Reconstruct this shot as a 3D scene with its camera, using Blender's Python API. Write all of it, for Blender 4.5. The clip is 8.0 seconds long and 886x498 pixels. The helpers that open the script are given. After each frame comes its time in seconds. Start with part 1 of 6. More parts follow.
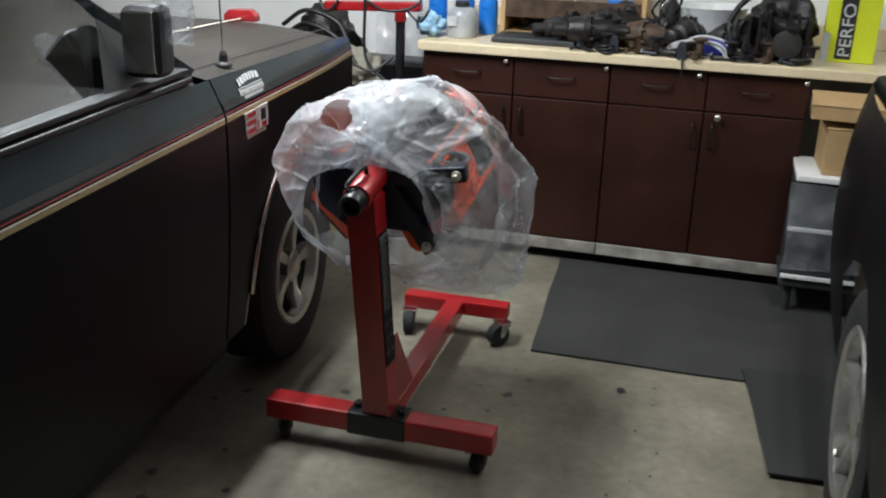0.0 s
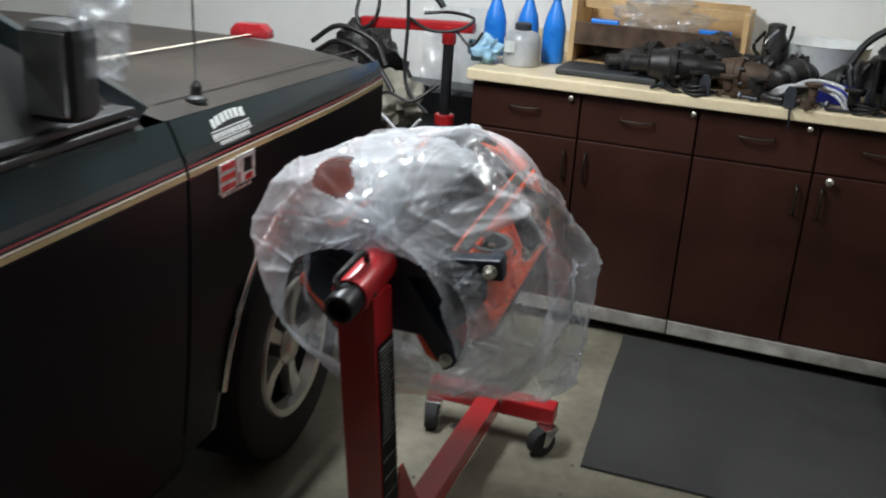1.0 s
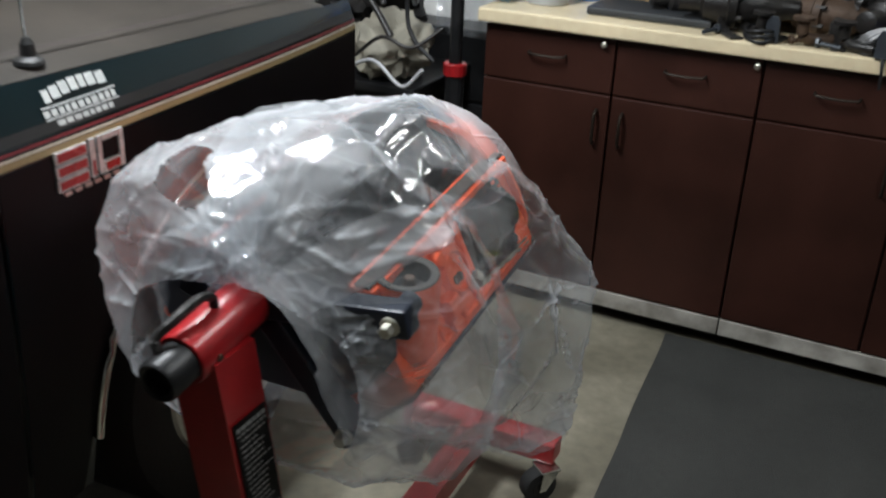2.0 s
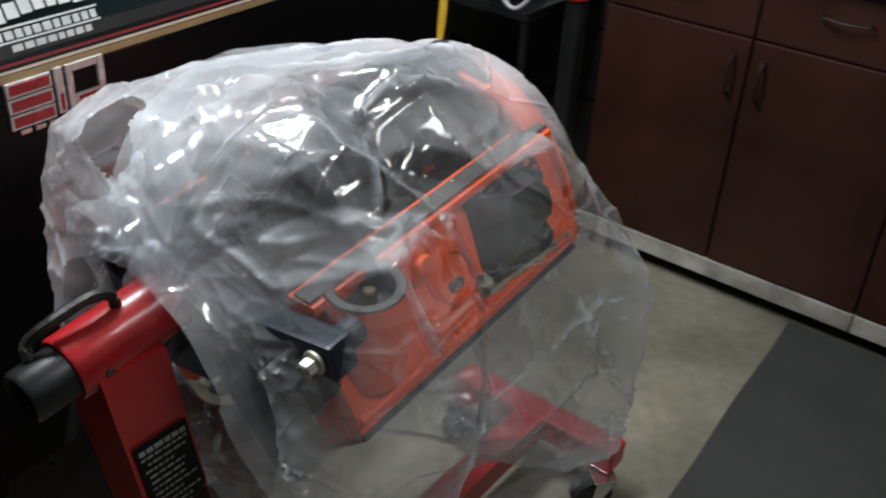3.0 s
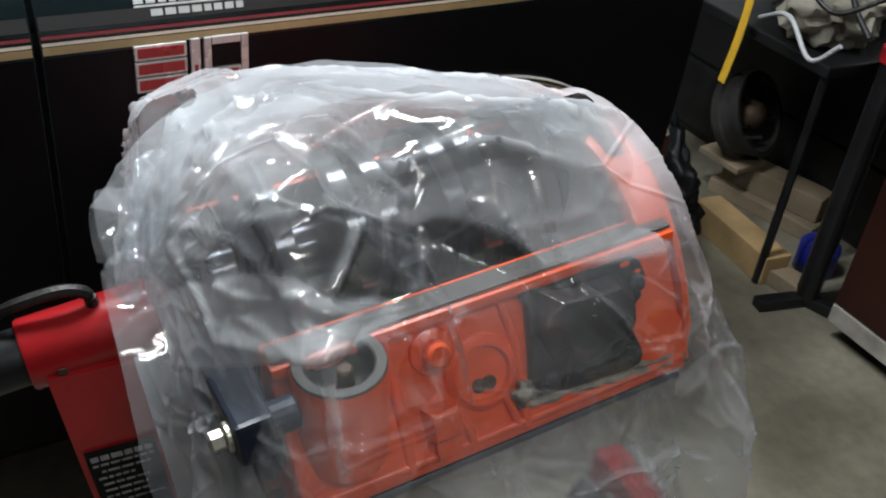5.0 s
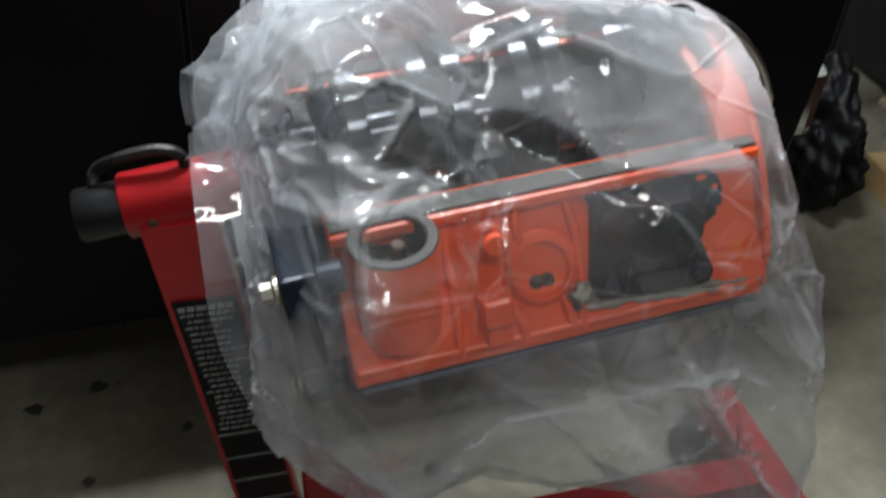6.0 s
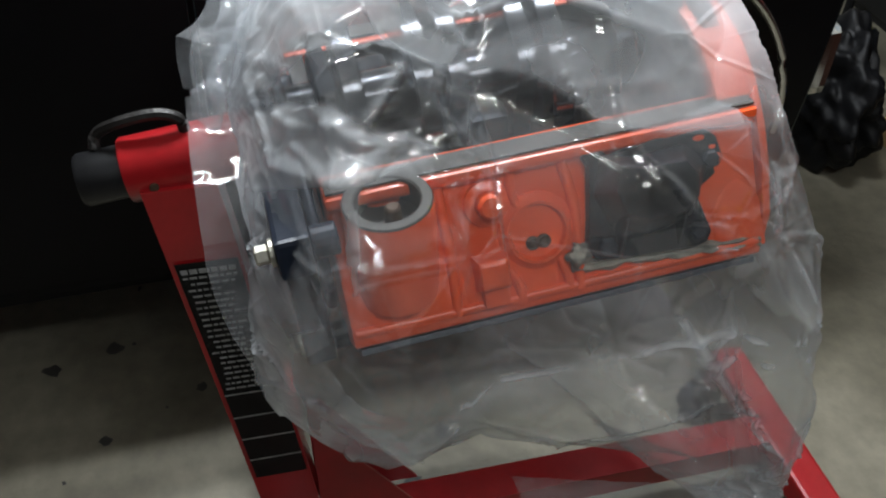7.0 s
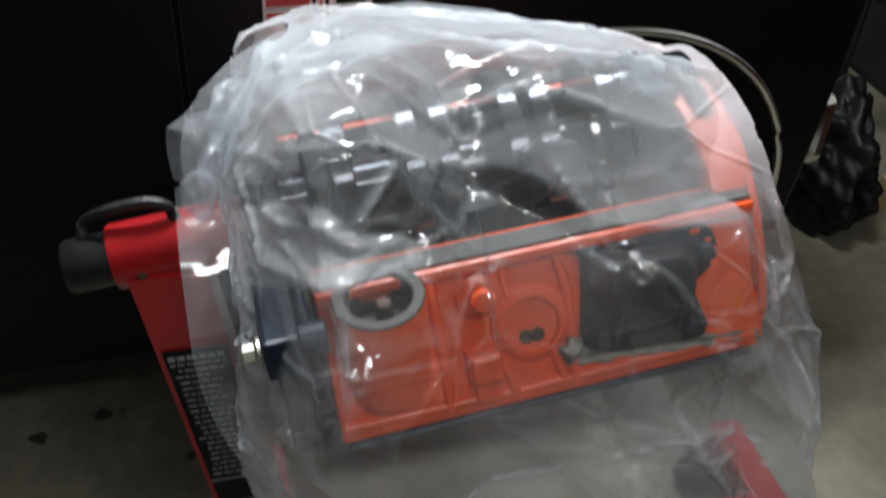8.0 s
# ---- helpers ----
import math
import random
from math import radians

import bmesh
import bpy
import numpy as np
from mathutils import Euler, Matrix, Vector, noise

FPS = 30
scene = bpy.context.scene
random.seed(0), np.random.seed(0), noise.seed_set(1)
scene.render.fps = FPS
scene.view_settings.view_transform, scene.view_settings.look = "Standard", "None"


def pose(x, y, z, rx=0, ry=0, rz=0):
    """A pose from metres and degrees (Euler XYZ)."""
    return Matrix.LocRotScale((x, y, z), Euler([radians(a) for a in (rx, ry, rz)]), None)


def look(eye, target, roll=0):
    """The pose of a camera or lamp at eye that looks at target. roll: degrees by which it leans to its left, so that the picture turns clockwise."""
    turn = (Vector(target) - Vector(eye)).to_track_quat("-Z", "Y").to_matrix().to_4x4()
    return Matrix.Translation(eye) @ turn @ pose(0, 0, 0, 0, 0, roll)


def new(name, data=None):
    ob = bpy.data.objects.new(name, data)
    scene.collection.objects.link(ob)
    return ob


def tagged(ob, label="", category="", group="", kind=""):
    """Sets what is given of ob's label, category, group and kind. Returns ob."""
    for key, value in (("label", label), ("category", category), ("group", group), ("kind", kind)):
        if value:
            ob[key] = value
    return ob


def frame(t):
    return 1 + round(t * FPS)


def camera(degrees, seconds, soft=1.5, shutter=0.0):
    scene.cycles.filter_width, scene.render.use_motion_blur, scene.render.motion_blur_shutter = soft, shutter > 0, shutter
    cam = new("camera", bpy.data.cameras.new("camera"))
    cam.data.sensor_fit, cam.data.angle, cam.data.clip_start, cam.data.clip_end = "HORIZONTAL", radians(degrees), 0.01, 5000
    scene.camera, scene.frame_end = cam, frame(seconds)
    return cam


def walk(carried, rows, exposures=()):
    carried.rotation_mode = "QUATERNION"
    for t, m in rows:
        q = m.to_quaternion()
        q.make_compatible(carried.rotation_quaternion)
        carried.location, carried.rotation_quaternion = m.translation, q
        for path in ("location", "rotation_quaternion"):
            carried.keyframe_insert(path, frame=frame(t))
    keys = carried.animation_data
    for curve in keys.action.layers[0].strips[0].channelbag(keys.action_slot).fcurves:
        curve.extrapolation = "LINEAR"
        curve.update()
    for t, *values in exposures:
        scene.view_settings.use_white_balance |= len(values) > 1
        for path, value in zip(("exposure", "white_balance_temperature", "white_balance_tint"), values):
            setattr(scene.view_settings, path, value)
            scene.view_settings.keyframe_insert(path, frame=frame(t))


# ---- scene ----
cam = camera(49.2, 8.0, soft=2.0, shutter=0.5)
PATH = [
    (0, (0.906, -0.327, 1.527), (0.392, 1.472, 0.82), 1.6),
    (0.2, (0.922, -0.225, 1.503), (0.365, 1.565, 0.808), 0.3),
    (0.5, (0.875, -0.041, 1.496), (0.247, 1.72, 0.787), 1.7),
    (0.7, (0.815, 0.110, 1.495), (0.218, 1.792, 0.843), 2.7),
    (1, (0.761, 0.349, 1.484), (0.13, 2.116, 0.792), 3.7),
    (1.5, (0.76, 0.695, 1.443), (0.105, 2.43, 0.695), 3.3),
    (2, (0.796, 0.997, 1.429), (0.018, 2.641, 0.597), 2.5),
    (2.2, (0.796, 1.103, 1.416), (0.003, 2.713, 0.533), 3.0),
    (3.3, (0.865, 1.456, 1.422), (-0.273, 2.716, 0.365), 3.9),
    (3.5, (0.909, 1.494, 1.429), (-0.315, 2.666, 0.366), 4.7),
    (4, (0.898, 1.61, 1.422), (-0.478, 2.563, 0.327), 4.7),
    (4.2, (0.865, 1.658, 1.421), (-0.534, 2.585, 0.333), 5.5),
    (5.3, (0.877, 1.785, 1.456), (-0.577, 2.563, 0.325), 7.2),
    (5.5, (0.909, 1.813, 1.466), (-0.604, 2.475, 0.337), 6.1),
    (5.8, (0.987, 1.837, 1.412), (-0.569, 2.374, 0.277), 6.4),
    (6, (0.963, 1.848, 1.419), (-0.538, 2.33, 0.188), 4.8),
    (6.5, (0.982, 1.863, 1.419), (-0.486, 2.291, 0.129), 3.7),
    (7, (0.976, 1.874, 1.424), (-0.49, 2.298, 0.131), 3.5),
    (7.5, (0.962, 1.879, 1.421), (-0.504, 2.318, 0.134), 3.5),
    (8, (0.932, 1.887, 1.456), (-0.583, 2.328, 0.227), 4.0),
]
EXPOSURES = [(0, 0.25), (1, 0.12), (2, -0.03), (3.5, -0.2), (5.5, -0.1), (6.5, 0.0), (8, -0.1)]
walk(cam, [(t, look(eye, target, roll)) for t, eye, target, roll in PATH], EXPOSURES)

# ---------------------------------------------------------------- world and lamps
world = bpy.data.worlds.new("world")
scene.world = world
world.use_nodes = True
world.node_tree.nodes["Background"].inputs[0].default_value = (0.75, 0.85, 1.0, 1)
world.node_tree.nodes["Background"].inputs[1].default_value = 0.01


def strip_lamp(name, x, y, z, length, watts):
    """An area lamp as long and wide as one fluorescent tube, facing down."""
    data = bpy.data.lights.new(name, "AREA")
    data.shape, data.size, data.size_y = "RECTANGLE", 0.035, length
    data.energy, data.color = watts, (0.90, 0.965, 1.02)
    lamp = new(name, data)
    lamp.matrix_world = pose(x, y, z)
    return lamp


FIXTURES = [(-0.56, 2.15, 2.5, 1.2, 36), (1.4, 2.2, 2.5, 1.2, 8)]
for fx, fy, fz, fl, watts in FIXTURES:
    for side in (-0.085, 0.085):
        strip_lamp("tube_light", fx + side, fy, fz - 0.09, fl, watts)

# ---------------------------------------------------------------- materials


def material(name, color, rough=0.5, metal=0.0, scale=12.0, vary=0.25, bump=0.0, bscale=60.0, fine=0.12, stain=None, coat=0.0, spec=0.5):
    """A surface with two scales of colour variation, uneven roughness and a fine relief."""
    m = bpy.data.materials.new(name)
    m.use_nodes = True
    nt = m.node_tree
    b = nt.nodes["Principled BSDF"]
    b.inputs["Metallic"].default_value = metal
    b.inputs["Coat Weight"].default_value = coat
    b.inputs["Coat Roughness"].default_value = 0.08
    b.inputs["Specular IOR Level"].default_value = spec
    tc = nt.nodes.new("ShaderNodeTexCoord")
    n1 = nt.nodes.new("ShaderNodeTexNoise")
    n1.inputs["Scale"].default_value, n1.inputs["Detail"].default_value = scale, 6
    n2 = nt.nodes.new("ShaderNodeTexNoise")
    n2.inputs["Scale"].default_value, n2.inputs["Detail"].default_value = scale * 11, 3
    nt.links.new(tc.outputs["Object"], n1.inputs["Vector"])
    nt.links.new(tc.outputs["Object"], n2.inputs["Vector"])
    ramp = nt.nodes.new("ShaderNodeValToRGB")
    ramp.color_ramp.elements[0].position, ramp.color_ramp.elements[1].position = 0.3, 0.7
    dark = [c * (1 - vary) for c in (stain or color)]
    light = [min(1, c * (1 + vary * 0.6)) for c in color]
    ramp.color_ramp.elements[0].color, ramp.color_ramp.elements[1].color = (*dark, 1), (*light, 1)
    nt.links.new(n1.outputs["Fac"], ramp.inputs["Fac"])
    mix = nt.nodes.new("ShaderNodeMix")
    mix.data_type, mix.blend_type = "RGBA", "OVERLAY"
    mix.inputs[0].default_value = fine
    nt.links.new(ramp.outputs["Color"], mix.inputs[6])
    nt.links.new(n2.outputs["Fac"], mix.inputs[7])
    nt.links.new(mix.outputs[2], b.inputs["Base Color"])
    mr = nt.nodes.new("ShaderNodeMapRange")
    mr.inputs["To Min"].default_value, mr.inputs["To Max"].default_value = max(0.02, rough - 0.1), min(1, rough + 0.12)
    nt.links.new(n1.outputs["Fac"], mr.inputs["Value"])
    nt.links.new(mr.outputs[0], b.inputs["Roughness"])
    if bump:
        n3 = nt.nodes.new("ShaderNodeTexNoise")
        n3.inputs["Scale"].default_value, n3.inputs["Detail"].default_value = bscale, 4
        nt.links.new(tc.outputs["Object"], n3.inputs["Vector"])
        bp = nt.nodes.new("ShaderNodeBump")
        bp.inputs["Strength"].default_value, bp.inputs["Distance"].default_value = bump, 0.004
        nt.links.new(n3.outputs["Fac"], bp.inputs["Height"])
        nt.links.new(bp.outputs["Normal"], b.inputs["Normal"])
    return m


def film_material(name, haze, tint=(0.95, 0.96, 0.97), rough=0.12, bump=0.5, bscale=14.0, stretch=(1, 1, 1), gloss=0.09, layers=False, creases=()):
    """Thin clear plastic: mostly see-through, with a milky haze, creases and a sharp gloss."""
    m = bpy.data.materials.new(name)
    m.use_nodes = True
    nt = m.node_tree
    nt.nodes.remove(nt.nodes["Principled BSDF"])
    out = nt.nodes["Material Output"]
    clear = nt.nodes.new("ShaderNodeBsdfTransparent")
    clear.inputs[0].default_value = (*tint, 1)
    dif = nt.nodes.new("ShaderNodeBsdfDiffuse")
    dif.inputs[0].default_value = (0.82, 0.85, 0.88, 1)
    trl = nt.nodes.new("ShaderNodeBsdfTranslucent")
    trl.inputs[0].default_value = (0.82, 0.85, 0.88, 1)
    milk = nt.nodes.new("ShaderNodeMixShader")
    milk.inputs[0].default_value = 0.4
    nt.links.new(dif.outputs[0], milk.inputs[1])
    nt.links.new(trl.outputs[0], milk.inputs[2])
    tc = nt.nodes.new("ShaderNodeTexCoord")
    mp = nt.nodes.new("ShaderNodeMapping")
    mp.inputs["Scale"].default_value = stretch
    nt.links.new(tc.outputs["Object"], mp.inputs["Vector"])
    n1 = nt.nodes.new("ShaderNodeTexNoise")
    n1.inputs["Scale"].default_value, n1.inputs["Detail"].default_value = 5.0, 5
    nt.links.new(mp.outputs[0], n1.inputs["Vector"])
    mr = nt.nodes.new("ShaderNodeMapRange")
    mr.inputs["From Min"].default_value, mr.inputs["From Max"].default_value = 0.35, 0.7
    mr.inputs["To Min"].default_value, mr.inputs["To Max"].default_value = haze * 0.45, min(1.0, haze * 1.6)
    nt.links.new(n1.outputs["Fac"], mr.inputs["Value"])
    mix = nt.nodes.new("ShaderNodeMixShader")
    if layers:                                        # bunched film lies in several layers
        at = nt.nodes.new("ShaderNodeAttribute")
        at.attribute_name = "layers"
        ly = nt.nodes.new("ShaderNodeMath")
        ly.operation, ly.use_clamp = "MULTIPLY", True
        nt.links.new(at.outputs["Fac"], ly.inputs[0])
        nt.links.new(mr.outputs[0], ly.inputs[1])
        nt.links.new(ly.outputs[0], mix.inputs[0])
    else:
        nt.links.new(mr.outputs[0], mix.inputs[0])
    nt.links.new(clear.outputs[0], mix.inputs[1])
    nt.links.new(milk.outputs[0], mix.inputs[2])
    gl = nt.nodes.new("ShaderNodeBsdfGlossy")
    gl.inputs["Roughness"].default_value = rough
    fr = nt.nodes.new("ShaderNodeLayerWeight")
    fr.inputs["Blend"].default_value = 0.5
    pw = nt.nodes.new("ShaderNodeMath")
    pw.operation = "POWER"
    pw.inputs[1].default_value = 4.0
    nt.links.new(fr.outputs["Facing"], pw.inputs[0])
    gm = nt.nodes.new("ShaderNodeMath")
    gm.operation = "MULTIPLY_ADD"
    gm.inputs[1].default_value, gm.inputs[2].default_value = 0.3, gloss * 0.5
    nt.links.new(pw.outputs[0], gm.inputs[0])
    top = nt.nodes.new("ShaderNodeMixShader")
    nt.links.new(gm.outputs[0], top.inputs[0])
    nt.links.new(mix.outputs[0], top.inputs[1])
    nt.links.new(gl.outputs[0], top.inputs[2])
    nt.links.new(top.outputs[0], out.inputs["Surface"])
    n2 = nt.nodes.new("ShaderNodeTexNoise")
    n2.noise_type = "RIDGED_MULTIFRACTAL"
    n2.inputs["Scale"].default_value, n2.inputs["Detail"].default_value = bscale, 3
    nt.links.new(mp.outputs[0], n2.inputs["Vector"])
    bp = nt.nodes.new("ShaderNodeBump")
    bp.inputs["Strength"].default_value, bp.inputs["Distance"].default_value = bump, 0.006
    nt.links.new(n2.outputs["Fac"], bp.inputs["Height"])
    # straight fold lines pressed into the film; whitening along the fold also paints in bright streaks
    whiten = None
    for size, wide, cut, seed in creases:
        sh = nt.nodes.new("ShaderNodeMapping")
        sh.inputs["Location"].default_value, sh.inputs["Rotation"].default_value, sh.inputs["Scale"].default_value = (seed, seed * 0.7, 0), (0.3 * seed, 0.5, 0.2 * seed), (1.0, 0.6, 1.0)
        nt.links.new(tc.outputs["Object"], sh.inputs["Vector"])
        vo = nt.nodes.new("ShaderNodeTexVoronoi")
        vo.feature = "DISTANCE_TO_EDGE"
        vo.inputs["Scale"].default_value = 1 / size
        nt.links.new(sh.outputs[0], vo.inputs["Vector"])
        lr = nt.nodes.new("ShaderNodeMapRange")
        lr.inputs["From Min"].default_value, lr.inputs["From Max"].default_value = 0.0, wide / size
        lr.inputs["To Min"].default_value, lr.inputs["To Max"].default_value = 1.0, 0.0
        nt.links.new(vo.outputs["Distance"], lr.inputs["Value"])
        nm = nt.nodes.new("ShaderNodeTexNoise")
        nm.inputs["Scale"].default_value, nm.inputs["Detail"].default_value = 0.7 / size, 1
        nt.links.new(sh.outputs[0], nm.inputs["Vector"])
        gate = nt.nodes.new("ShaderNodeMapRange")
        gate.inputs["From Min"].default_value, gate.inputs["From Max"].default_value = cut, cut + 0.12
        nt.links.new(nm.outputs["Fac"], gate.inputs["Value"])
        line = nt.nodes.new("ShaderNodeMath")
        line.operation = "MULTIPLY"
        nt.links.new(lr.outputs[0], line.inputs[0])
        nt.links.new(gate.outputs[0], line.inputs[1])
        b2 = nt.nodes.new("ShaderNodeBump")
        b2.inputs["Strength"].default_value, b2.inputs["Distance"].default_value = 0.8, wide * 0.6
        nt.links.new(line.outputs[0], b2.inputs["Height"])
        nt.links.new(bp.outputs["Normal"], b2.inputs["Normal"])
        bp = b2
        if whiten is None:
            whiten = line
        else:
            both = nt.nodes.new("ShaderNodeMath")
            both.operation = "MAXIMUM"
            nt.links.new(whiten.outputs[0], both.inputs[0])
            nt.links.new(line.outputs[0], both.inputs[1])
            whiten = both
    if whiten is not None:
        add = nt.nodes.new("ShaderNodeMath")
        add.operation, add.use_clamp = "MULTIPLY_ADD", True
        add.inputs[1].default_value = 0.10
        nt.links.new(whiten.outputs[0], add.inputs[0])
        nt.links.new(mix.inputs[0].links[0].from_socket, add.inputs[2])
        nt.links.new(add.outputs[0], mix.inputs[0])
    for node in (dif, gl, fr):
        nt.links.new(bp.outputs["Normal"], node.inputs["Normal"])
    return m


def glass_material(name, color):
    m = bpy.data.materials.new(name)
    m.use_nodes = True
    nt = m.node_tree
    nt.nodes.remove(nt.nodes["Principled BSDF"])
    clear = nt.nodes.new("ShaderNodeBsdfTransparent")
    clear.inputs[0].default_value = (*color, 1)
    gl = nt.nodes.new("ShaderNodeBsdfGlossy")
    gl.inputs["Roughness"].default_value = 0.03
    fr = nt.nodes.new("ShaderNodeFresnel")
    fr.inputs["IOR"].default_value = 1.6
    mix = nt.nodes.new("ShaderNodeMixShader")
    nt.links.new(fr.outputs[0], mix.inputs[0])
    nt.links.new(clear.outputs[0], mix.inputs[1])
    nt.links.new(gl.outputs[0], mix.inputs[2])
    nt.links.new(mix.outputs[0], nt.nodes["Material Output"].inputs["Surface"])
    return m


def glow_material(name, color, strength):
    m = bpy.data.materials.new(name)
    m.use_nodes = True
    b = m.node_tree.nodes["Principled BSDF"]
    b.inputs["Base Color"].default_value = (*color, 1)
    b.inputs["Emission Color"].default_value = (*color, 1)
    b.inputs["Emission Strength"].default_value = strength
    return m


WALL = material("white_wall_paint", (0.78, 0.77, 0.74), 0.7, scale=2, vary=0.06, bump=0.15, bscale=120)
CEIL = material("white_ceiling_paint", (0.75, 0.74, 0.71), 0.85, scale=2, vary=0.05, bump=0.2, bscale=90)
CONCRETE = material("stained_concrete", (0.185, 0.168, 0.125), 0.58, scale=2.6, vary=0.32, bump=0.25, bscale=70, fine=0.35, stain=(0.13, 0.116, 0.08))
SPOT = material("oil_spot", (0.03, 0.028, 0.025), 0.35, scale=30, vary=0.3)
RUBBER_MAT = material("grey_rubber_mat", (0.027, 0.0275, 0.0245), 0.78, scale=5, vary=0.22, bump=0.5, bscale=260, fine=0.25)
# a darker mat's rubber, darkened further for the shade of the car
RUBBER_SHADED = material("dark_rubber_with_car_shade", (0.016, 0.016, 0.015), 0.75, scale=5, vary=0.25, bump=0.5, bscale=260, fine=0.25)
CAB_WOOD = material("dark_stained_cabinet_wood", (0.031, 0.0098, 0.0062), 0.42, scale=3.5, vary=0.4, bump=0.08, bscale=40, spec=0.3)
CAB_DARK = material("cabinet_gap", (0.02, 0.012, 0.01), 0.8)
COUNTER = material("cream_laminate", (0.68, 0.57, 0.38), 0.38, scale=4, vary=0.12, fine=0.15)
TOE = material("pale_toe_strip", (0.36, 0.34, 0.30), 0.6, scale=9, vary=0.35, stain=(0.2, 0.18, 0.15), bump=0.1)
BRONZE = material("dark_bronze_pull", (0.03, 0.022, 0.016), 0.45, 0.6)
STEEL = material("bright_steel", (0.62, 0.62, 0.6), 0.22, 1.0, scale=30, vary=0.15)
NICKEL = material("zinc_bolt", (0.6, 0.58, 0.5), 0.35, 0.9, scale=60, vary=0.25)
RED = material("red_enamel", (0.34, 0.010, 0.013), 0.32, scale=9, vary=0.2, coat=0.3, bump=0.04, bscale=30)
BLACK_METAL = material("black_painted_steel", (0.012, 0.012, 0.013), 0.38, 0.2, scale=14, vary=0.4, bump=0.15, bscale=60)
GREY_METAL = material("dark_grey_steel", (0.045, 0.052, 0.062), 0.42, 0.35, scale=12, vary=0.35, bump=0.1, bscale=50)
CAST = material("greasy_cast_iron", (0.035, 0.032, 0.03), 0.55, 0.3, scale=14, vary=0.5)
RUST = material("rusty_greasy_iron", (0.09, 0.055, 0.035), 0.6, 0.4, scale=16, vary=0.5, bump=0.5, bscale=70)
ORANGE = material("orange_engine_paint", (0.84, 0.095, 0.018), 0.34, scale=10, vary=0.16, coat=0.35, bump=0.22, bscale=45)
CRANK = material("oiled_crank_steel", (0.085, 0.087, 0.095), 0.14, 0.9, scale=18, vary=0.35)
CRANK_CAST = material("raw_crank_casting", (0.022, 0.025, 0.032), 0.4, 0.5, scale=16, vary=0.35)
BORE = material("bare_iron_rail", (0.055, 0.049, 0.042), 0.55, 0.2, scale=20, vary=0.35)
ARM_BLUE = material("blue_black_arm_paint", (0.008, 0.013, 0.026), 0.4, 0.1, scale=14, vary=0.35, bump=0.1, bscale=50)
MOUNT_BLACK = material("chipped_black_cast_paint", (0.010, 0.011, 0.014), 0.38, 0.1, scale=26, vary=0.55, bump=0.18, bscale=45)
GASKET = material("torn_gasket_paper", (0.26, 0.24, 0.19), 0.8, scale=60, vary=0.6, bump=0.5, bscale=90)
PAINT = material("dark_green_truck_paint", (0.0035, 0.011, 0.0135), 0.2, scale=4, vary=0.3, coat=0.15, spec=0.3, bump=0.02, bscale=6)
PAINT_LOW = material("black_truck_paint", (0.004, 0.004, 0.005), 0.42, scale=4, vary=0.3, coat=0.0, spec=0.12)
HOOD_DUST = material("dusty_dark_hood_paint", (0.023, 0.018, 0.0135), 0.5, scale=3, vary=0.4, fine=0.3, coat=0.08, spec=0.35)
TRIM_BLACK = material("black_plastic_trim", (0.012, 0.012, 0.012), 0.5, scale=20, vary=0.3)
TYRE = material("black_tyre_rubber", (0.012, 0.012, 0.012), 0.8, scale=20, vary=0.4, bump=0.3, bscale=80)
ALLOY = material("polished_alloy", (0.52, 0.51, 0.48), 0.3, 0.85, scale=12, vary=0.3)
CHROME = material("chrome_trim", (0.72, 0.72, 0.70), 0.12, 1.0, scale=20, vary=0.1)
SILVER = material("silver_badge_plastic", (0.50, 0.50, 0.49), 0.25, 0.25, scale=40, vary=0.12)
DECAL_WHITE = material("white_vinyl", (0.50, 0.52, 0.51), 0.5, scale=40, vary=0.12)
LABEL_PRINT = material("grey_label_print", (0.30, 0.30, 0.29), 0.55, scale=60, vary=0.3)
GOLD = material("gold_vinyl_stripe", (0.36, 0.27, 0.13), 0.45, scale=10, vary=0.15)
STRIPE_RED = material("red_vinyl_stripe", (0.20, 0.014, 0.02), 0.45, scale=10, vary=0.15)
STRIPE_WHITE = material("cream_vinyl_stripe", (0.62, 0.55, 0.45), 0.45, scale=10, vary=0.15)
WOOD = material("raw_pine_block", (0.42, 0.28, 0.13), 0.62, scale=7, vary=0.35, bump=0.2, bscale=60)
WOOD_GREY = material("weathered_wood_block", (0.26, 0.20, 0.13), 0.7, scale=7, vary=0.35, bump=0.25, bscale=60)
TAN_WOOD = material("tan_wooden_box", (0.52, 0.34, 0.16), 0.55, scale=6, vary=0.25, bump=0.1)
CARD = material("brown_cardboard", (0.40, 0.26, 0.12), 0.8, scale=8, vary=0.16, bump=0.1)
BLUE_PLASTIC = material("blue_plastic", (0.015, 0.20, 0.70), 0.3, scale=12, vary=0.25)
DEEP_BLUE = material("deep_blue_plastic", (0.02, 0.03, 0.3), 0.35, scale=12, vary=0.25)
PALE_BLUE = material("pale_blue_rag", (0.30, 0.5, 0.65), 0.8, scale=12, vary=0.3, bump=0.4, bscale=40)
JUG_PLASTIC = material("grey_translucent_plastic", (0.38, 0.39, 0.40), 0.3, scale=8, vary=0.3)
PALE_PLASTIC = material("milky_plastic", (0.74, 0.75, 0.73), 0.35, scale=8, vary=0.15)
GREY_PLASTIC = material("grey_plastic", (0.032, 0.035, 0.038), 0.5, scale=10, vary=0.3)
YELLOW_GREEN = material("yellow_green_carton", (0.55, 0.62, 0.02), 0.5, scale=6, vary=0.1)
YELLOW = material("yellow_webbing", (0.62, 0.36, 0.02), 0.7, scale=40, vary=0.2, bump=0.3, bscale=300)
